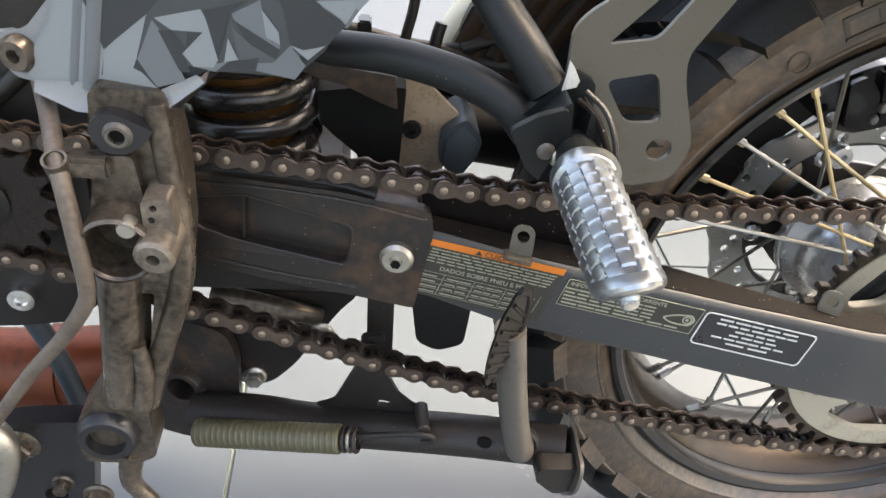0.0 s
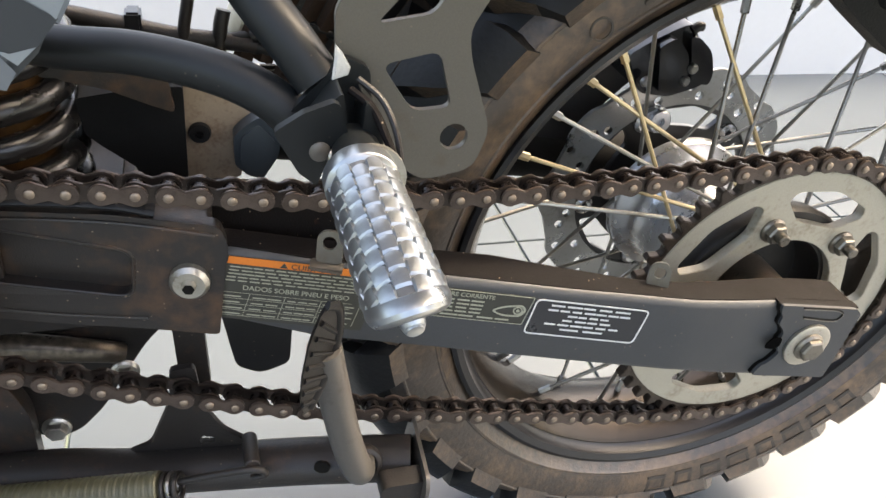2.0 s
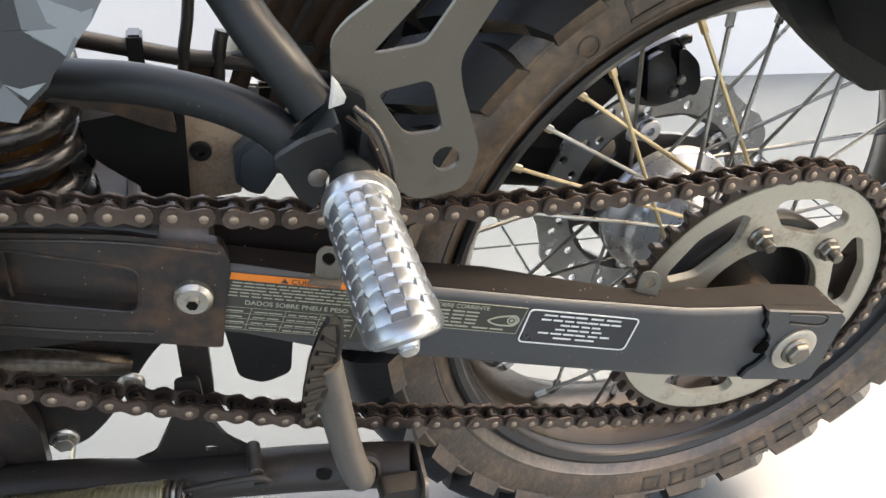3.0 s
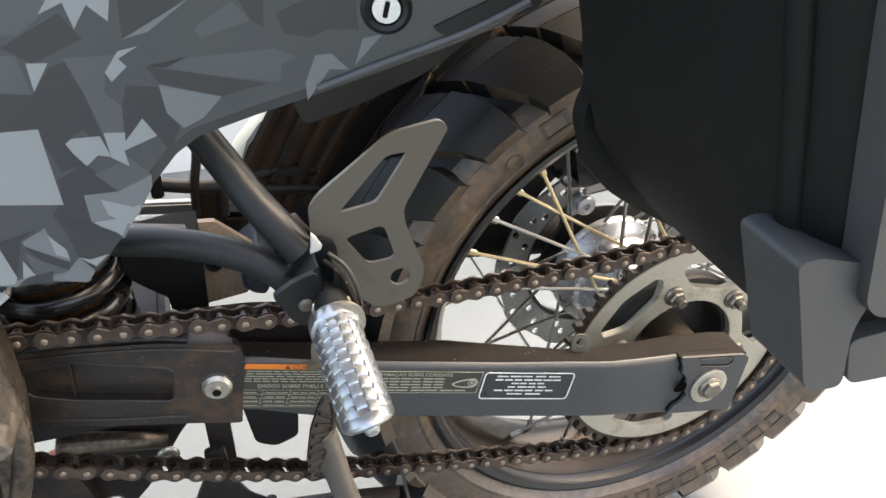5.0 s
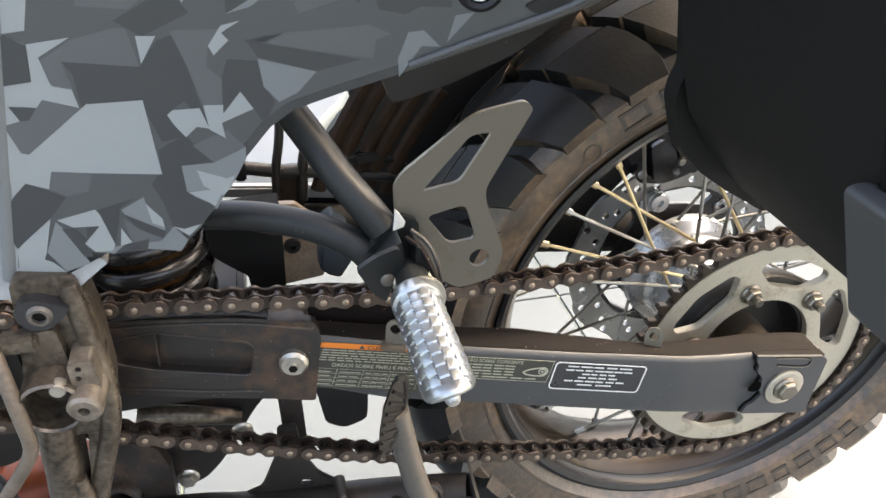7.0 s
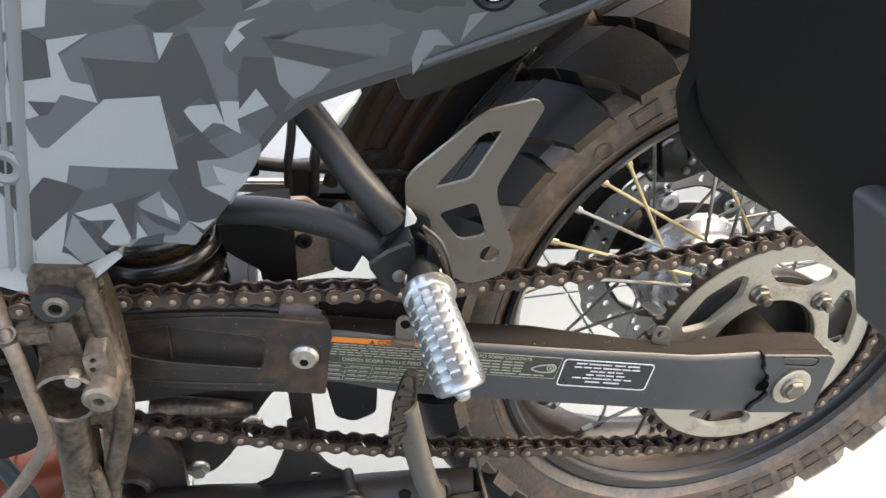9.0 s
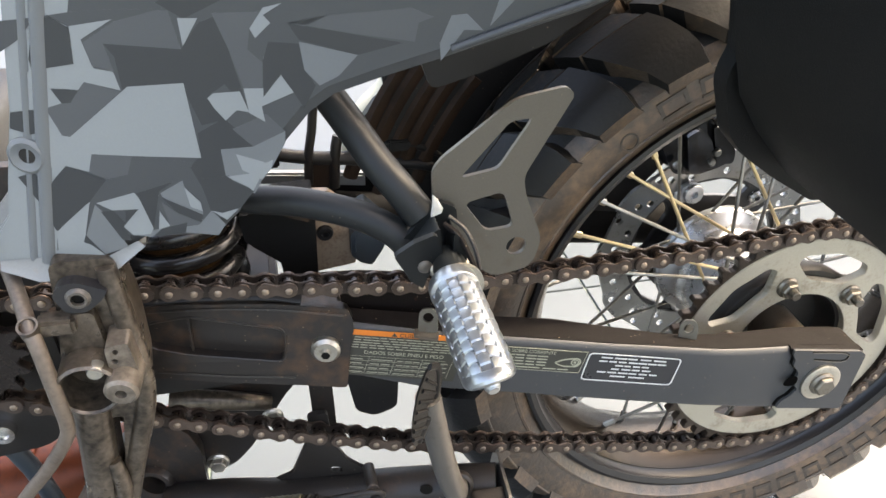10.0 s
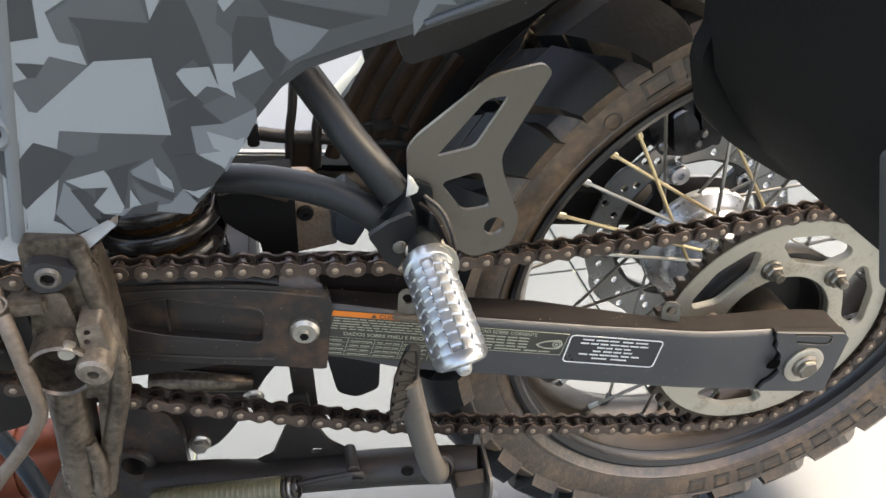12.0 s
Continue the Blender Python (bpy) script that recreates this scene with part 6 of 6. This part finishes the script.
# ---------------------------------------------------------------- shock absorber and boxes above the chain
shock = part("shock_absorber", lathe([(0, 0), (0.034, 0), (0.034, 0.050), (0.0335, 0.060), (0.034, 0.066), (0.034, 0.17), (0, 0.17)], (-0.500, 0.163, 0.395), (0, -0.05, 1), 40), M_DAMPER, BIKE, "rusty brown damper of the rear shock")
coil = []
for k in range(20 * 8 + 1):
    a = 2 * math.pi * k / 20
    coil.append((-0.500 + 0.0415 * math.cos(a), 0.163 + 0.0415 * math.sin(a), 0.3855 + 0.0215 * k / 20))
part("coil_spring", tube(coil, 0.0076, 14, smooth=1), M_SPRING, shock, "glossy black coil spring")
part("spring_seat", lathe([(0.02, 0), (0.050, 0), (0.050, 0.008), (0.02, 0.012)], (-0.500, 0.165, 0.376), (0, 0, 1), 36), M_BLACK, shock)

plate_far = part("battery_bracket", plate(round_poly([(-0.3990, 0.4670), (-0.3850, 0.4660), (-0.3710, 0.4530), (-0.3570, 0.4400), (-0.3660, 0.3950), (-0.4020, 0.3900)], 0.002), [circle_poly(-0.3897, 0.4278, 0.0052, 20)], 0.172, 0.178, None, 0.001), M_BRACKET, BIKE, "dirty stained steel bracket with a rubber bush")
part("rubber_bush", lathe([(0.0028, -0.002), (0.0062, -0.002), (0.0070, 0.0), (0.0070, 0.006), (0.0028, 0.006)], (-0.3897, 0.171, 0.4278), steps=28, closed=True), M_PLASTIC, plate_far)
part("bush_pin", lathe([(0, 0.002), (0.0030, 0.002), (0.0030, 0.006), (0, 0.006)], (-0.3897, 0.171, 0.4278), steps=18), M_BLACK_DIRTY, plate_far)
part("rusty_clamp", plate(round_poly([(-0.3980, 0.466), (-0.3730, 0.466), (-0.3740, 0.428), (-0.3975, 0.428)], 0.002), (), 0.236, 0.240, None, 0.0006), M_RUSTY, plate_far, "rusty brown clamp plate")
part("strap", tube([(-0.3800, 0.242, 0.56), (-0.3880, 0.238, 0.510), (-0.3910, 0.236, 0.489), (-0.3950, 0.235, 0.468), (-0.3970, 0.234, 0.440)], 0.0040, 10), M_BLACK_DIRTY, plate_far)
part("strap", tube([(-0.3690, 0.238, 0.482), (-0.3720, 0.236, 0.469), (-0.3750, 0.235, 0.435)], 0.0048, 10), M_BLACK_DIRTY, plate_far)
rail = part("rail", tube([(-0.480, 0.238, 0.482), (-0.457, 0.238, 0.477), (-0.425, 0.238, 0.470), (-0.397, 0.238, 0.464), (-0.371, 0.238, 0.461), (-0.349, 0.238, 0.458)], 0.0060, 14), M_BLACK_DIRTY, BIKE, "black inner frame rail")
part("rail_nub", box(-0.4300, -0.4200, 0.230, 0.246, 0.460, 0.482, 0.0015), M_BLACK, rail)
cable = part("wiring", tube([(-0.365, 0.238, 0.463), (-0.341, 0.238, 0.4680), (-0.326, 0.238, 0.4710), (-0.308, 0.238, 0.4690), (-0.295, 0.239, 0.4640), (-0.282, 0.240, 0.457), (-0.262, 0.242, 0.446)], 0.0034, 10), M_PLASTIC, BIKE, "black wiring with a plug")
part("plug", box(-0.3260, -0.3080, 0.232, 0.244, 0.4650, 0.4750, 0.0015), M_PLASTIC, cable)
part("cable_boot", tube([(-0.352, 0.238, 0.4640), (-0.341, 0.238, 0.4680), (-0.333, 0.238, 0.4700)], (0.0060, 0.0048), 14), M_PLASTIC, cable)
part("loom", tube([(-0.350, 0.240, 0.456), (-0.330, 0.238, 0.453), (-0.312, 0.238, 0.4510), (-0.296, 0.238, 0.448), (-0.275, 0.240, 0.440)], 0.0052, 10), M_PLASTIC, cable)
box_ = part("air_box", plate(round_poly([(-0.455, 0.462), (-0.420, 0.468), (-0.397, 0.468), (-0.399, 0.378), (-0.424, 0.388), (-0.427, 0.4175), (-0.444, 0.432), (-0.452, 0.440)], 0.002), (), 0.150, 0.190, None, 0.003), M_MATTE, BIKE, "black plastic box beside the shock")
part("pale_rail", plate([(-0.470, 0.4460), (-0.448, 0.4440), (-0.398, 0.4390), (-0.345, 0.4340), (-0.345, 0.4210), (-0.398, 0.4275), (-0.448, 0.4330), (-0.470, 0.4350)], (), 0.256, 0.264, None, 0.002), M_PANEL, box_, "pale grey rail")
part("mid_sheet", plate(round_poly([(-0.470, 0.492), (-0.405, 0.480), (-0.402, 0.455), (-0.415, 0.460), (-0.437, 0.470), (-0.470, 0.478)], 0.003), (), 0.144, 0.1495, None, 0.001), M_ARM_FRONT, box_, "dusty brown sheet")
part("pale_edge", plate([(-0.470, 0.5075), (-0.440, 0.5000), (-0.406, 0.4910), (-0.406, 0.4880), (-0.453, 0.4940), (-0.470, 0.4960)], (), 0.120, 0.1225, None, 0.0005), M_PANEL, box_, "pale plastic edge")
res_out = round_poly([(-0.3700, 0.4300), (-0.3630, 0.4370), (-0.3540, 0.4430), (-0.3410, 0.4280), (-0.3430, 0.4150), (-0.3530, 0.3990), (-0.3620, 0.4020), (-0.3700, 0.4100)], 0.003)
res = part("reservoir", plate(res_out, (), 0.160, 0.205, None, 0.003), M_BLUEGREY, BIKE, "blue-grey faceted plastic reservoir")
part("lower_facet", plate(round_poly([(-0.3660, 0.4290), (-0.3550, 0.4380), (-0.3450, 0.4270), (-0.3465, 0.4160), (-0.3545, 0.4040), (-0.3610, 0.4060), (-0.3665, 0.4120)], 0.003), (), 0.1575, 0.163, lambda x, z: 0.12 * (z - 0.42), 0.002), M_BLUEGREY, res)
# the shaded screw hole is a black disc on the facet
part("screw_hole", lathe([(0, -0.0004), (0.0022, -0.0004), (0.0022, 0.001), (0, 0.001)], (-0.3480, 0.1590, 0.4260), steps=12), M_HOLE, res)
tray = part("under_tray", box(-0.40, -0.33, 0.266, 0.275, 0.40, 0.430, 0.003), M_MATTE, BIKE, "black far-side cover")
part("mudguard_edge", tube([(-0.319, 0.262, 0.5184), (-0.327, 0.262, 0.5075), (-0.3385, 0.262, 0.4968), (-0.3493, 0.262, 0.4848), (-0.3567, 0.262, 0.4723), (-0.3601, 0.262, 0.4603)], 0.0155, 12, flat=0.6), M_CREAM, BIKE, "cream plastic mudguard edge")

# ---------------------------------------------------------------- pannier
inner = [(-0.305, 0.95), (-0.240, 0.693), (-0.232, 0.662), (-0.226, 0.644), (-0.214, 0.627), (-0.203, 0.615), (-0.193, 0.604), (0.25, 0.600), (0.28, 0.95)]
outer = [(-0.293, 0.95), (-0.2225, 0.693), (-0.2155, 0.662), (-0.211, 0.648), (-0.206, 0.634), (-0.199, 0.617), (-0.186, 0.598), (0.25, 0.596), (0.28, 0.95)]


def case_shell():
    """A case lofted from its wheel side to its outer face, with a rounded outer corner."""
    bm = bmesh.new()
    rings = []
    for y, t, inset in ((-0.1000, 0.0, 0.002), (-0.1020, 0.0, 0.0), (-0.150, 0.48, 0.0), (-0.198, 0.95, 0.0), (-0.206, 1.0, 0.0008), (-0.213, 1.0, 0.0030), (-0.218, 1.0, 0.0070), (-0.221, 1.0, 0.0130), (-0.222, 1.0, 0.0200)):
        ring = []
        for (xa, za), (xb, zb) in zip(inner, outer):
            x, z = xa + (xb - xa) * t, za + (zb - za) * t
            ring.append(bm.verts.new((x + (inset if x < 0 else -inset), y, z + (inset * 0.5 if z < 0.9 else -inset))))
        rings.append(ring)
    k = len(inner)
    for a, b in zip(rings, rings[1:]):
        for n in range(k):
            bm.faces.new((a[n], a[(n + 1) % k], b[(n + 1) % k], b[n]))
    bm.faces.new(rings[0])
    bm.faces.new(rings[-1][::-1])
    return bm


pannier = tagged(part("pannier", case_shell(), M_PANNIER, None, "", 30), "large black textured plastic side case", "pannier")
part("inner_flange", plate(round_poly([(-0.20, 0.80), (-0.250, 0.80)] + [(-0.2263, 0.6604), (-0.2293, 0.6533), (-0.23, 0.6457), (-0.2222, 0.6215), (-0.2109, 0.6098), (-0.1938, 0.5979), (-0.1699, 0.5835)] + [(-0.10, 0.590), (0.10, 0.70)], 0.004), (), -0.097, -0.086, None, 0.003), M_PANNIER, pannier)
part("corner_rib", tube([(-0.2925, -0.206, 0.95), (-0.2540, -0.206, 0.805), (-0.2325, -0.206, 0.731), (-0.2220, -0.206, 0.694), (-0.2125, -0.206, 0.656)], 0.0044, 14), M_PANNIER, pannier, "raised corner rib")
part("corner_guard", plate(round_poly([(-0.2270, 0.6570), (-0.2200, 0.6585), (-0.2000, 0.6530), (-0.1930, 0.6450), (-0.1910, 0.6380), (-0.1945, 0.6250), (-0.1890, 0.5985), (-0.2060, 0.6010)], 0.006), (), -0.2285, -0.2000, None, 0.006), M_LID, pannier, "grey-black corner guard")
part("lid", plate(round_poly([(-0.273, 0.95), (-0.2140, 0.7040), (-0.1990, 0.6400), (-0.1930, 0.6340), (-0.1800, 0.6300), (0.20, 0.612), (0.22, 0.95)], 0.006), (), -0.2330, -0.2200, None, 0.004), M_LID, pannier, "plastic lid panel, its grey lifted for the sky's reflection")
part("lower_edge", plate(round_poly([(-0.1935, 0.6200), (-0.1860, 0.5985), (-0.1400, 0.5960), (0.20, 0.596), (0.20, 0.609), (-0.150, 0.6220)], 0.005), (), -0.2280, -0.2150, None, 0.003), M_LID, pannier)
part("carrier", tube([(-0.15, -0.086, 0.66), (-0.13, -0.04, 0.665), (-0.10, 0.03, 0.69)], 0.008, 12), M_BLACK, pannier, "black carrier arm")
